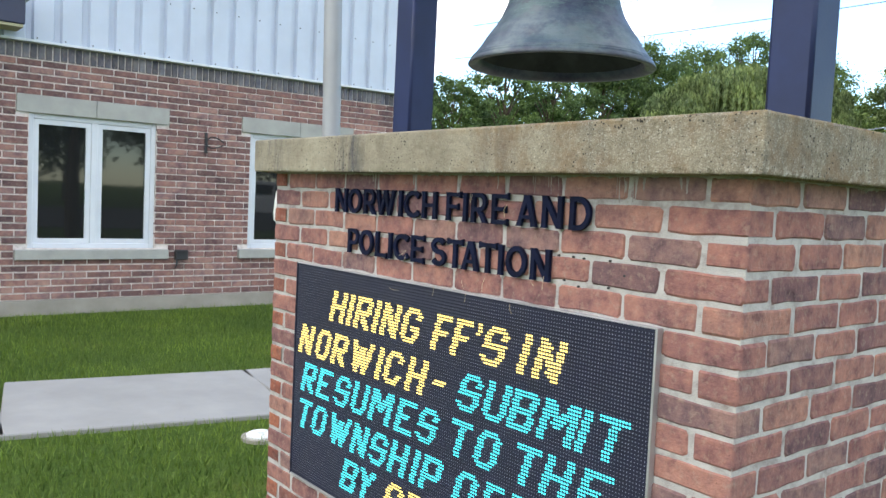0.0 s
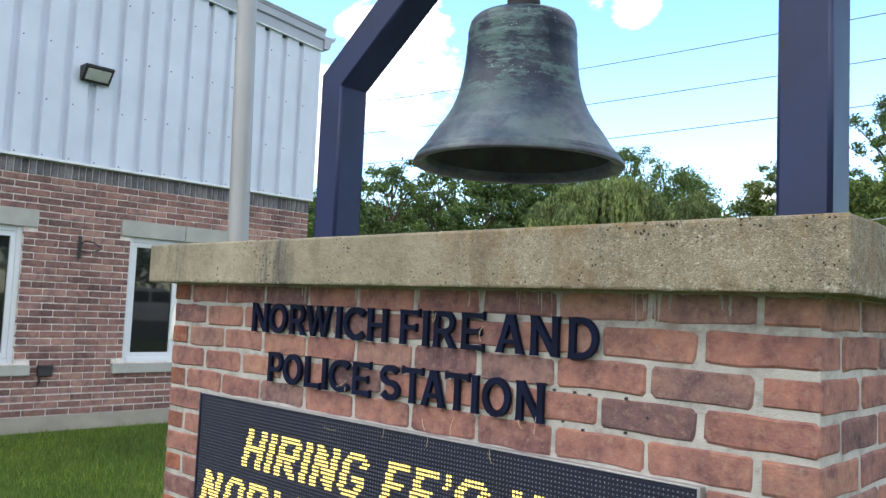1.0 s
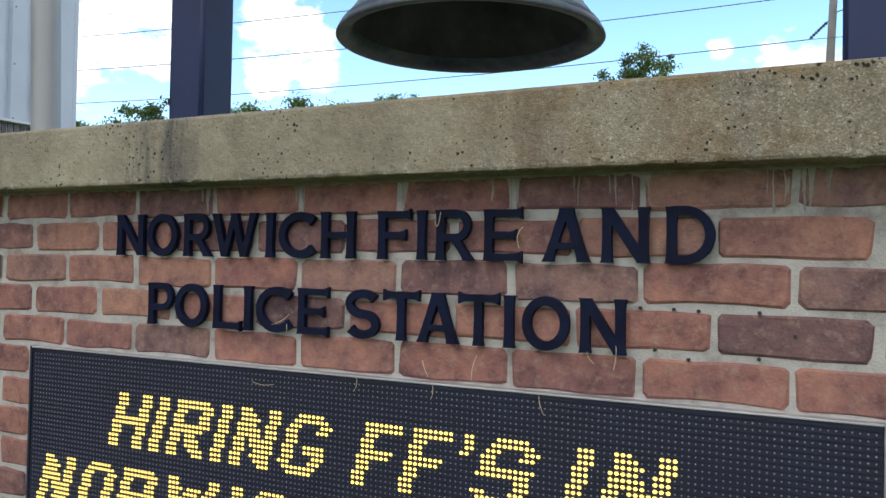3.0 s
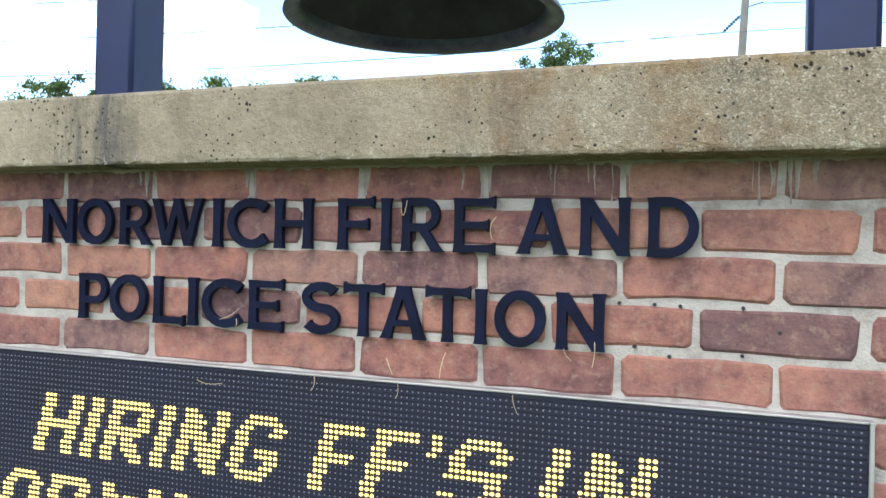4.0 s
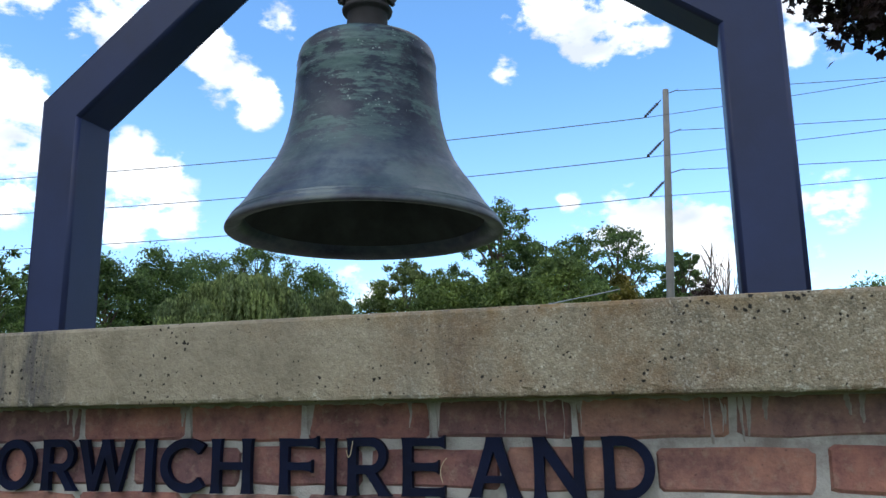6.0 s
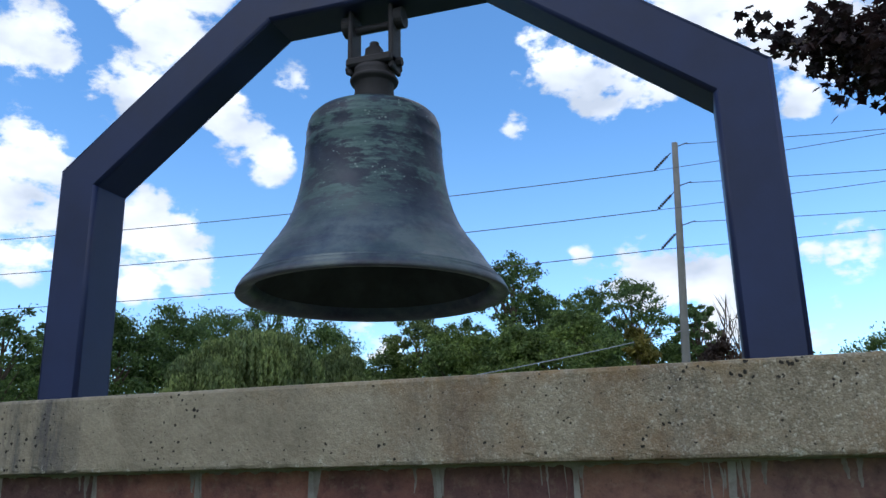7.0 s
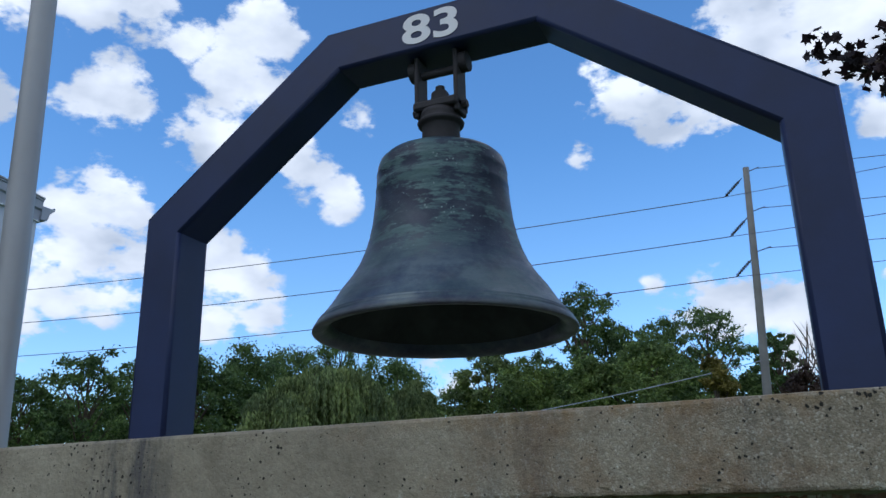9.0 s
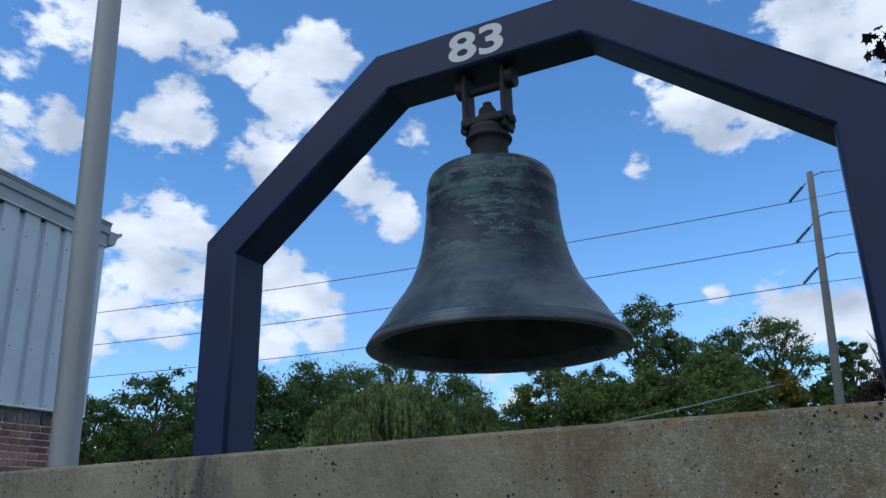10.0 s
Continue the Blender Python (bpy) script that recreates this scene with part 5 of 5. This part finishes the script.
AIRY = [(-50.4, 42, 8.5, 4.2, 0, 61), (-46.9, 42, 10.2, 4.6, 0, 62), (-43.6, 44, 10.0, 4.2, 0, 63), (-30.6, 58, 11.5, 7.0, 0, 64), (-19.5, 46, 10.5, 4.6, 2, 65), (-13.5, 47, 14.5, 5.6, 0, 66), (-11.3, 49, 12.3, 5.0, 0, 67), (-5.0, 50, 12.3, 6.2, 0, 68), (-7.9, 52, 11.8, 5.0, 0, 69), (-0.6, 46, 10.6, 2.6, 0, 70)]
for az, dist, el, width, kind, seed in FULL:
    x, y = at_az(az, dist)
    tree(x, y, top_at(el, dist), width, seed, (M_LEAF, M_LEAF2)[kind])
for az, dist, el, width, kind, seed in AIRY:
    x, y = at_az(az, dist)
    tree(x, y, top_at(el, dist), width * 1.2, seed, (M_LEAF, M_LEAF2, M_WILLOW)[kind], "airy", leaves=30000 if az > -40 else 17000, label="tall airy tree with open branches in the belt", low=0.3)
x, y = at_az(-31.6, 36)
willow(x, y, top_at(10.4, 36), 8.2, 51)
x, y = at_az(-25.4, 38)
willow(x, y, top_at(8.9, 38), 3.6, 52)
x, y = at_az(-4.2, 29.5)
tree(x, y, top_at(9.3, 29.5), 1.6, 53, M_GOLD, leaves=7000, label="slender yellowing shrub before the trees", low=0.1)
x, y = at_az(0.9, 39)
tree(x, y, top_at(8.3, 39), 3.0, 54, M_RUSSET, leaves=9000, label="dark reddish shrub beside the bare trees", low=0.1)


def bare_tree(az, dist, el, seed):
    rng = random.Random(seed)
    x, y = at_az(az, dist)
    h = top_at(el, dist)
    top = empty("bare_tree", "nearly bare grey tree among the belt", "tree", "tree belt", at=(x, y, 0))
    bm = bmesh.new()
    tube_along(bm, [(0, 0, -0.2), (0.1, 0, h * 0.4), (0, 0, h * 0.7)], [0.16, 0.12, 0.07], 8)
    for k in range(22):
        f = rng.uniform(0.35, 0.7)
        a = rng.uniform(0, 6.28)
        b0 = Vector((0.05, 0, h * f))
        s = rng.uniform(0.4, 1.5)
        tip = b0 + Vector((math.cos(a) * s, math.sin(a) * s, h * rng.uniform(0.12, 0.32)))
        tube_along(bm, [b0, b0.lerp(tip, 0.5) + Vector((math.cos(a), math.sin(a), 0)) * 0.15, tip], [0.045, 0.028, 0.008], 5)
        for g in range(3):
            c = b0.lerp(tip, rng.uniform(0.4, 0.9))
            t2 = c + Vector((rng.uniform(-0.5, 0.5), rng.uniform(-0.5, 0.5), rng.uniform(0.4, 1.1)))
            tube_along(bm, [c, c.lerp(t2, 0.5), t2], [0.02, 0.014, 0.006], 4)
    part("trunk", bm, M_BARK, top)


bare_tree(0.6, 40, 11.6, 71)
bare_tree(1.9, 43, 10.8, 72)


def maple(x, y, height, seed):
    """A purple-leaved maple whose outer boughs reach over the sign's far corner."""
    rng = random.Random(seed)
    top = empty("maple_tree", "dark purple-leaved maple with lobed leaves", "tree", at=(x, y, 0))
    bm = bmesh.new()
    tube_along(bm, [(0, 0, -0.2), (0.05, 0, 1.6), (0, 0.05, 3.0), (0, 0, height * 0.85)], [0.20, 0.16, 0.12, 0.03], 12)
    lobes = [(-1.0, 0), (-0.45, 0.26), (-0.58, 0.78), (-0.02, 0.58), (0.26, 1.0), (0.44, 0.50), (1.05, 0.0)]
    shape = lobes + [(a, -c) for a, c in lobes[-2:0:-1]]
    vs, fs = [], []

    def leaf(p):
        n = (rand_dir(rng) + Vector((0, 0, 0.9))).normalized()
        u = n.orthogonal().normalized()
        u.rotate(Matrix.Rotation(rng.uniform(0, 6.28), 3, n))
        w = n.cross(u)
        s = rng.uniform(0.038, 0.062)
        k = len(vs)
        vs.append(p + n * s * 0.2)
        vs.extend(p + u * a * s + w * c * s for a, c in shape)
        m = len(shape)
        fs.extend((k, k + 1 + i, k + 1 + (i + 1) % m) for i in range(m))

    for k in range(20):
        a = k * 2.399
        f = 0.36 + 0.5 * k / 20
        base = Vector((0, 0, height * f))
        s = 2.9 * math.sin(math.pi * (0.25 + 0.7 * (k / 20))) * rng.uniform(0.8, 1.05)
        tip = base + Vector((math.cos(a) * s, math.sin(a) * s, rng.uniform(0.1, 1.1)))
        if k < 6:
            reach = ((0.40, 4.72, 4.52), (0.80, 4.8, 4.32), (1.05, 4.9, 4.70), (1.2, 4.6, 4.12), (0.75, 5.1, 4.72), (1.35, 4.7, 4.55))[k]
            tip = Vector(reach) - Vector((x, y, 0))
            base = Vector((0, 0, 3.0 + 0.15 * k))
        mid = base.lerp(tip, 0.5) + Vector((0, 0, 0.25))
        tube_along(bm, [base, mid, tip], [0.05, 0.03, 0.008], 6)
        for g in range(34 if k < 6 else 10):
            q = mid.lerp(tip, rng.uniform(0.25, 1.0)) if g % 6 else base.lerp(mid, rng.uniform(0.5, 1))
            e = q + Vector((rng.gauss(0.05, 0.17), rng.gauss(0, 0.24), rng.gauss(-0.05, 0.13)))
            tube_along(bm, [q, q.lerp(e, 0.5) + Vector((0, 0, 0.04)), e], [0.008, 0.006, 0.003], 4)
            for t in range(20):
                leaf(q.lerp(e, rng.uniform(0.2, 1.1)) + Vector((rng.gauss(0, 0.09), rng.gauss(0, 0.09), rng.gauss(-0.03, 0.07))))
    part("trunk", bm, M_BARK, top)
    mesh_of("crown", vs, fs, M_PURPLE, top, "crown of dark purple lobed leaves")


maple(4.3, 4.3, 6.2, 81)


# ---- car park to the east, mirrored in the windows ----
for az, dist, h, w, seed in ((44, 50, 11, 11, 31), (54, 52, 12, 12, 32), (63, 50, 12.5, 12, 33), (72, 54, 12, 12, 34), (81, 52, 11.5, 12, 35), (90, 54, 12, 12, 36), (100, 56, 12, 13, 37)):
    x, y = at_az(az, dist)
    tree(x, y, h, w, seed, M_LEAF, "full", 5000, "broad leafy tree beyond the car park", 0.28, 0.12)
box("road", 9.0, 34.0, -12.0, 46.0, -0.06, 0.012, M_ASPHALT, None, 0.01)
tagged(bpy.data.objects["road"], "dark asphalt car park beside the lawn", "car park", kind="structure")


def wheel(top, x, y):
    rim = empty("wheel", "", "")
    rim.parent = top
    for n, r, w, mat in (("tyre", 0.39, 0.13, M_TYRE), ("rim", 0.24, 0.135, M_SILVER)):
        bm = bmesh.new()
        bmesh.ops.create_cone(bm, cap_ends=True, segments=28, radius1=r, radius2=r, depth=2 * w, matrix=pose(x, y, 0.39, 90, 0, 0))
        bmesh.ops.bevel(bm, geom=[e for e in bm.edges if len(e.link_faces) == 2 and e.calc_face_angle() > 1], offset=0.03, segments=2, affect="EDGES", profile=0.5)
        part(n, bm, mat, rim)


def pickup(x, y, turn):
    top = empty("pickup_truck", "white crew cab pickup parked on the asphalt", "pickup", at=(x, y, 0.012))
    top.rotation_euler = (0, 0, radians(turn))
    bm = bmesh.new()
    outline_solid(bm, [(-2.85, 0.5), (2.75, 0.5), (2.8, 0.95), (2.6, 1.1), (1.35, 1.18), (-2.85, 1.15)], -0.98, 0.98)
    bmesh.ops.bevel(bm, geom=list(bm.edges), offset=0.06, segments=2, affect="EDGES", profile=0.5)
    part("body", bm, M_TRUCK, top)
    bm = bmesh.new()
    outline_solid(bm, [(-0.95, 1.14), (1.45, 1.14), (0.75, 1.85), (-0.75, 1.88)], -0.86, 0.86)
    bmesh.ops.bevel(bm, geom=list(bm.edges), offset=0.05, segments=2, affect="EDGES", profile=0.5)
    cab = part("cab", bm, M_TRUCK, top)
    for s2 in (-1, 1):
        for a, c in ((-0.72, 0.1), (0.2, 0.95)):
            box("side_window", a, c, s2 * 0.865 - 0.006, s2 * 0.865 + 0.006, 1.28, 1.72, M_GLASS, cab, 0.003)
    for wx in (-1.75, 1.85):
        for wy in (-0.88, 0.88):
            wheel(top, wx, wy)
    for s2 in (-1, 1):
        box("headlight", 2.70, 2.80, s2 * 0.72 - 0.16, s2 * 0.72 + 0.16, 0.78, 0.95, M_LENS, top, 0.01)
    box("bumper", 2.72, 2.92, -0.95, 0.95, 0.42, 0.62, M_SILVER, top, 0.03)


pickup(14.6, 15.2, 118)


# ---- grass blades beside the footpath ----
def grass():
    rng = random.Random(17)
    vs, fs = [], []
    while len(fs) < 42000:
        x, y = rng.uniform(-8.7, -2.3), rng.uniform(-1.6, 4.2)
        mid = -4.75 + 0.2 * (y - 0.2)
        if abs(x - mid) < 0.76:
            continue
        a = rng.uniform(0, 6.28)
        h, w = rng.uniform(0.02, 0.055), rng.uniform(0.003, 0.006)
        k = len(vs)
        dx, dy = math.cos(a) * w, math.sin(a) * w
        lx, ly = rng.gauss(0, 0.018), rng.gauss(0, 0.018)
        vs += [(x - dx, y - dy, -0.015), (x + dx, y + dy, -0.015), (x + lx, y + ly, h)]
        fs.append((k, k + 1, k + 2))
    me = bpy.data.meshes.new("grass")
    me.from_pydata(vs, [], fs)
    me.materials.append(M_GRASS)
    tagged(new("grass", me), "short green grass blades along the footpath", "grass", kind="stuff")


grass()


# ---- old fixing holes and wisps of straw on the sign ----
HOLES = [(-0.508, 1.345), (-0.460, 1.345), (-0.426, 1.344), (-0.346, 1.345), (-0.486, 1.286), (-0.346, 1.282), (-0.301, 1.315), (-0.439, 1.275)]
for x, z in HOLES:
    bm = bmesh.new()
    tube_between(bm, (x, 0.004, z), (x, -0.0022, z), 0.0024, 0.0028, 10)
    part("fixing_hole", bm, M_BLACK, sign, "small dark fixing hole")

STRAW = [((-0.836, 1.474), (-0.829, 1.449), (-0.826, 1.487)), ((-1.123, 1.31), (-1.135, 1.295), (-1.161, 1.29)), ((-0.854, 1.247), (-0.849, 1.238), (-0.844, 1.222)), ((-0.758, 1.261), (-0.764, 1.245), (-0.767, 1.222)),
         ((-0.581, 1.278), (-0.579, 1.270), (-0.570, 1.262)), ((-0.538, 1.290), (-0.535, 1.272), (-0.541, 1.255)), ((-0.654, 1.207), (-0.652, 1.195), (-0.646, 1.180)), ((-1.203, 1.186), (-1.18, 1.178), (-1.153, 1.184)),
         ((-0.98, 1.212), (-0.972, 1.196), (-0.985, 1.186)), ((-0.835, 1.210), (-0.829, 1.196), (-0.838, 1.186)), ((-1.128, 1.292), (-1.122, 1.282), (-1.130, 1.272)), ((-0.690, 1.43), (-0.697, 1.45), (-0.684, 1.463))]
for a, c, e in STRAW:
    bm = bmesh.new()
    pts = []
    for k in range(9):
        f = k / 8
        x = (1 - f) ** 2 * a[0] + 2 * f * (1 - f) * c[0] + f * f * e[0]
        z = (1 - f) ** 2 * a[1] + 2 * f * (1 - f) * c[1] + f * f * e[1]
        pts.append((x, -0.0185 - 0.003 * math.sin(3.1 * f), z))
    tube_along(bm, pts, [0.0006] * 9, 5)
    part("straw", bm, M_STRAW, sign, "dry straw wisp caught on the lettering")


# ---- lime drips under the cap ----
def drips():
    """Thin runs of lime, thick at the joint and tapering down."""
    rng = random.Random(23)
    spots = [(-0.262, 0.035), (-0.283, 0.055), (-0.291, 0.062), (-0.318, 0.050), (-0.330, 0.065), (-0.338, 0.045), (-0.496, 0.045), (-0.508, 0.030), (-0.522, 0.060), (-0.547, 0.050), (-0.556, 0.032), (-0.603, 0.050), (-0.612, 0.028),
             (-0.700, 0.045), (-0.716, 0.060), (-0.745, 0.040), (-0.905, 0.050), (-1.112, 0.055), (-1.126, 0.035), (-1.335, 0.050), (-1.352, 0.030), (-0.150, 0.040), (-0.168, 0.030)]
    for cx, length in spots:
        bm = bmesh.new()
        w = rng.uniform(0.0022, 0.0045)
        steps = 9
        left, right = [], []
        drift = 0.0
        for t in range(steps + 1):
            f = t / steps
            z = 1.545 - length * f
            ww = w * (1.7 - 1.35 * f) * rng.uniform(0.65, 1.25)
            drift += rng.uniform(-0.0009, 0.0009)
            left.append(bm.verts.new((cx + drift - ww, 0.0005, z)))
            right.append(bm.verts.new((cx + drift + ww, 0.0005, z)))
        mids = [bm.verts.new(((p.co.x + q.co.x) / 2, -0.0012, p.co.z)) for p, q in zip(left, right)]
        for t in range(steps):
            bm.faces.new((left[t], mids[t], mids[t + 1], left[t + 1]))
            bm.faces.new((mids[t], right[t], right[t + 1], mids[t + 1]))
        part("lime_drip", bm, M_LIME, sign, "pale lime run under the cap")


def mortar_bead():
    """Bedding mortar squeezed out under the cap, ragged below and broken in places."""
    rng = random.Random(29)
    vs, fs = [], []
    n = 420
    for side in ("front", "east"):
        span = SL if side == "front" else SD
        for k in range(n + 1):
            u = span * k / n
            p = Vector((u * 9, 3.0 if side == "front" else 8.0, 0))
            drop = 0.004 + max(0, 0.010 * noise.noise(p) + 0.006 * noise.noise(p * 6) + rng.uniform(-0.0015, 0.0025))
            out = -0.0035 - 0.003 * abs(noise.noise(p * 4))
            for z, y in ((1.546, 0.002), (1.546, out), (1.544 - drop * 0.6, out * 0.8), (1.544 - drop, 0.002)):
                vs.append((-u, y, z) if side == "front" else (-y, u, z))
            if k:
                a = len(vs) - 8
                fs.extend((a + i, a + i + 1, a + i + 5, a + i + 4) for i in range(3))
    mesh_of("mortar_bead", vs, fs, M_LIME, sign, "ragged pale bedding mortar under the cap")


mortar_bead()
drips()

# ---- brick pieces ----
def brick_variants(name, length, depth, height, count, mat, seed, wear=0.003):
    """A few bricks with rounded, slightly chipped arrises; other bricks share their meshes."""
    out = []
    rng = random.Random(seed)
    for k in range(count):
        a, c = length / 2, height / 2
        r = rng.uniform(0.004, 0.010)
        ring = [(-a + r, -c), (-a * 0.35, -c), (a * 0.3, -c), (a - r, -c), (a, -c + r), (a, c - r), (a - r, c), (a * 0.3, c), (-a * 0.3, c), (-a + r, c), (-a, c - r), (-a, -c + r)]
        ring = [(x + rng.uniform(-wear, wear) * 0.8, z + rng.uniform(-wear, wear) * 0.75) for x, z in ring]
        m = len(ring)
        vs = [(x, depth / 2, z) for x, z in ring]
        vs += [(x, -depth / 2 + 0.0035 + rng.uniform(0, wear) * 0.5, z) for x, z in ring]
        inset = [0.0030 + rng.uniform(0, wear) for _ in ring]
        vs += [(x - math.copysign(d, x), -depth / 2 + rng.uniform(-wear, wear) * 0.25, z - math.copysign(d, z)) for (x, z), d in zip(ring, inset)]
        fs = [(j * m + i, j * m + (i + 1) % m, (j + 1) * m + (i + 1) % m, (j + 1) * m + i) for j in range(2) for i in range(m)]
        fs.append(tuple(range(2 * m, 3 * m)))
        me = bpy.data.meshes.new(name)
        me.from_pydata(vs, [], fs)
        me.materials.append(mat)
        out.append(me)
    return out


def sign_bricks():
    rng = random.Random(5)
    kinds = brick_variants("brick", 0.1935, 0.0915, 0.0580, 14, M_BRICK, 3)
    near, rest = [], []
    n = int(SH / COURSE) + 1
    for c in range(1, n + 1):
        z = SH - (c - 0.5) * COURSE
        if z < -0.04:
            continue
        full = c % 2 == 0
        spots = []
        for k in range(10 if full else 9):
            x = -(0.1016 if full else 0.2032) - 0.2032 * k
            hidden = x - 0.0962 > LX0 + 0.01 and x + 0.0962 < LX1 - 0.01 and LZ0 + 0.03 < z < LZ1 - 0.03
            if full:
                x += 0.0046 if k == 0 else -0.0046 if k == 9 else 0
            if not hidden:
                spots.append((x, 0.0458, 0, "front"))
            spots.append((x, SD - 0.0458, 180, "back"))
        for k in range(4 if full else 5):
            y = (0.2032 if full else 0.1016) + 0.2032 * k
            if not full:
                y += -0.0046 if k == 0 else 0.0046 if k == 4 else 0
            spots.append((-0.0458, y, 90, "right"))
            spots.append((-SL + 0.0458, y, -90, "left"))
        for x, y, turn, side in spots:
            m = pose(x + rng.uniform(-0.0008, 0.0008), y + rng.uniform(-0.0008, 0.0008), z + rng.uniform(-0.0018, 0.0018), rng.uniform(-0.15, 0.15), rng.uniform(-0.45, 0.45), turn)
            good = side in ("front", "right") and z > 0.30
            (near if good else rest).append(m)
    for m in near[:300]:
        ob = new("brick", rng.choice(kinds))
        ob.matrix_basis = m
        ob.parent = sign
    vs, fs = [], []
    for m in rest + near[300:]:
        me = rng.choice(kinds)
        k = len(vs)
        vs += [tuple(m @ v.co) for v in me.vertices]
        fs += [tuple(k + i for i in p.vertices) for p in me.polygons]
    me = bpy.data.meshes.new("joined_bricks")
    me.from_pydata(vs, [], fs)
    me.materials.append(M_BRICK_ISL)
    ob = new("joined_bricks", me)
    ob.parent = sign
    ob["kind"] = "stuff"


M_BRICK_ISL = brick_material("red_clay_brick_joined", [(0.0, (0.150, 0.064, 0.058)), (0.25, (0.286, 0.102, 0.069)), (0.7, (0.356, 0.139, 0.085)), (1.0, (0.206, 0.090, 0.078))], True)
sign_bricks()


def wall_bricks():
    rng = random.Random(9)
    L, P = 0.2500, 0.0755
    kinds = brick_variants("brick", L - 0.012, 0.06, P - 0.0125, 6, M_WALLBRICK, 4, 0.0022)
    near, rest = [], []
    top_z = SIDE_Z - 0.185
    n = int((top_z - BASE_Z) / P)
    P = (top_z - BASE_Z) / n
    stone = []
    for y0, y1 in WINDOWS:
        stone += [(y0, y1, WIN_Z0 - 0.01, WIN_Z1 + 0.01), (y0 - 0.13, y1 + 0.16, WIN_Z0 - 0.125, WIN_Z0 - 0.012), (y0 - 0.125, y1 + 0.14, WIN_Z1 + 0.004, WIN_Z1 + 0.195)]
    for c in range(n):
        z = BASE_Z + (c + 0.5) * P
        y = WALL_Y1 - (0 if c % 2 else L / 2)
        cuts = sorted([(a, b2) for a, b2, lo, hi in stone if lo - 0.02 < z < hi + 0.02])
        edges = []
        yy = y
        if c % 2 == 0:
            edges.append((y + 0.006, WALL_Y1 - 0.002))
        while yy - L > WALL_Y0:
            edges.append((yy - L + 0.006, yy - 0.006))
            yy -= L
        for a, b2 in edges:
            bits = [(a, b2)]
            for ca, cb in cuts:
                nxt = []
                for p, q in bits:
                    if q <= ca or p >= cb:
                        nxt.append((p, q))
                    else:
                        if ca - p > 0.03:
                            nxt.append((p, ca - 0.005))
                        if q - cb > 0.03:
                            nxt.append((cb + 0.005, q))
                bits = nxt
            for p, q in bits:
                whole = abs((q - p) - (L - 0.012)) < 0.004
                spot = ((p + q) / 2, z, q - p)
                if whole and 1.9 < spot[0] < 5.7 and z > 0.5:
                    near.append(spot)
                else:
                    rest.append(spot)
    rng.shuffle(near)
    near.sort(key=lambda s: abs(s[0] - 2.9))
    for y, z, w in near[:300]:
        ob = new("brick", rng.choice(kinds))
        ob.matrix_basis = pose(WX - 0.030 + rng.uniform(-0.002, 0.002), y, z, 0, rng.uniform(-0.4, 0.4), 90)
        ob.parent = wall_east
    vs, fs = [], []

    def block(y, z, w, h, x=WX):
        k = len(vs)
        d = rng.uniform(-0.002, 0.002)
        a, c, lo, hi = y - w / 2, y + w / 2, z - h / 2, z + h / 2
        b3 = 0.003
        vs.extend([(x - 0.03, a, lo), (x - 0.03, c, lo), (x - 0.03, c, hi), (x - 0.03, a, hi), (x + d, a + b3, lo + b3), (x + d, c - b3, lo + b3), (x + d, c - b3, hi - b3), (x + d, a + b3, hi - b3)])
        fs.extend([(k + 4, k + 5, k + 6, k + 7), (k, k + 1, k + 5, k + 4), (k + 1, k + 2, k + 6, k + 5), (k + 2, k + 3, k + 7, k + 6), (k + 3, k, k + 4, k + 7)])

    for y, z, w in near[300:] + rest:
        block(y, z, w, P - 0.0125)
    me = bpy.data.meshes.new("joined_bricks")
    me.from_pydata(vs, [], fs)
    me.materials.append(M_WALLBRICK_ISL)
    ob = new("joined_bricks", me)
    ob.parent, ob["kind"] = wall_east, "stuff"
    vs.clear(), fs.clear()
    y = WALL_Y1 - 0.036
    while y > WALL_Y0:
        block(y, SIDE_Z - 0.10, 0.064, 0.158, WX + 0.004)
        y -= 0.0765
    me = bpy.data.meshes.new("soldier_bricks")
    me.from_pydata(vs, [], fs)
    me.materials.append(M_SOLDIER)
    ob = new("soldier_bricks", me)
    ob.parent, ob["kind"] = wall_east, "stuff"
    ob["label"] = "soldier course of grey upright bricks"


wall_bricks()
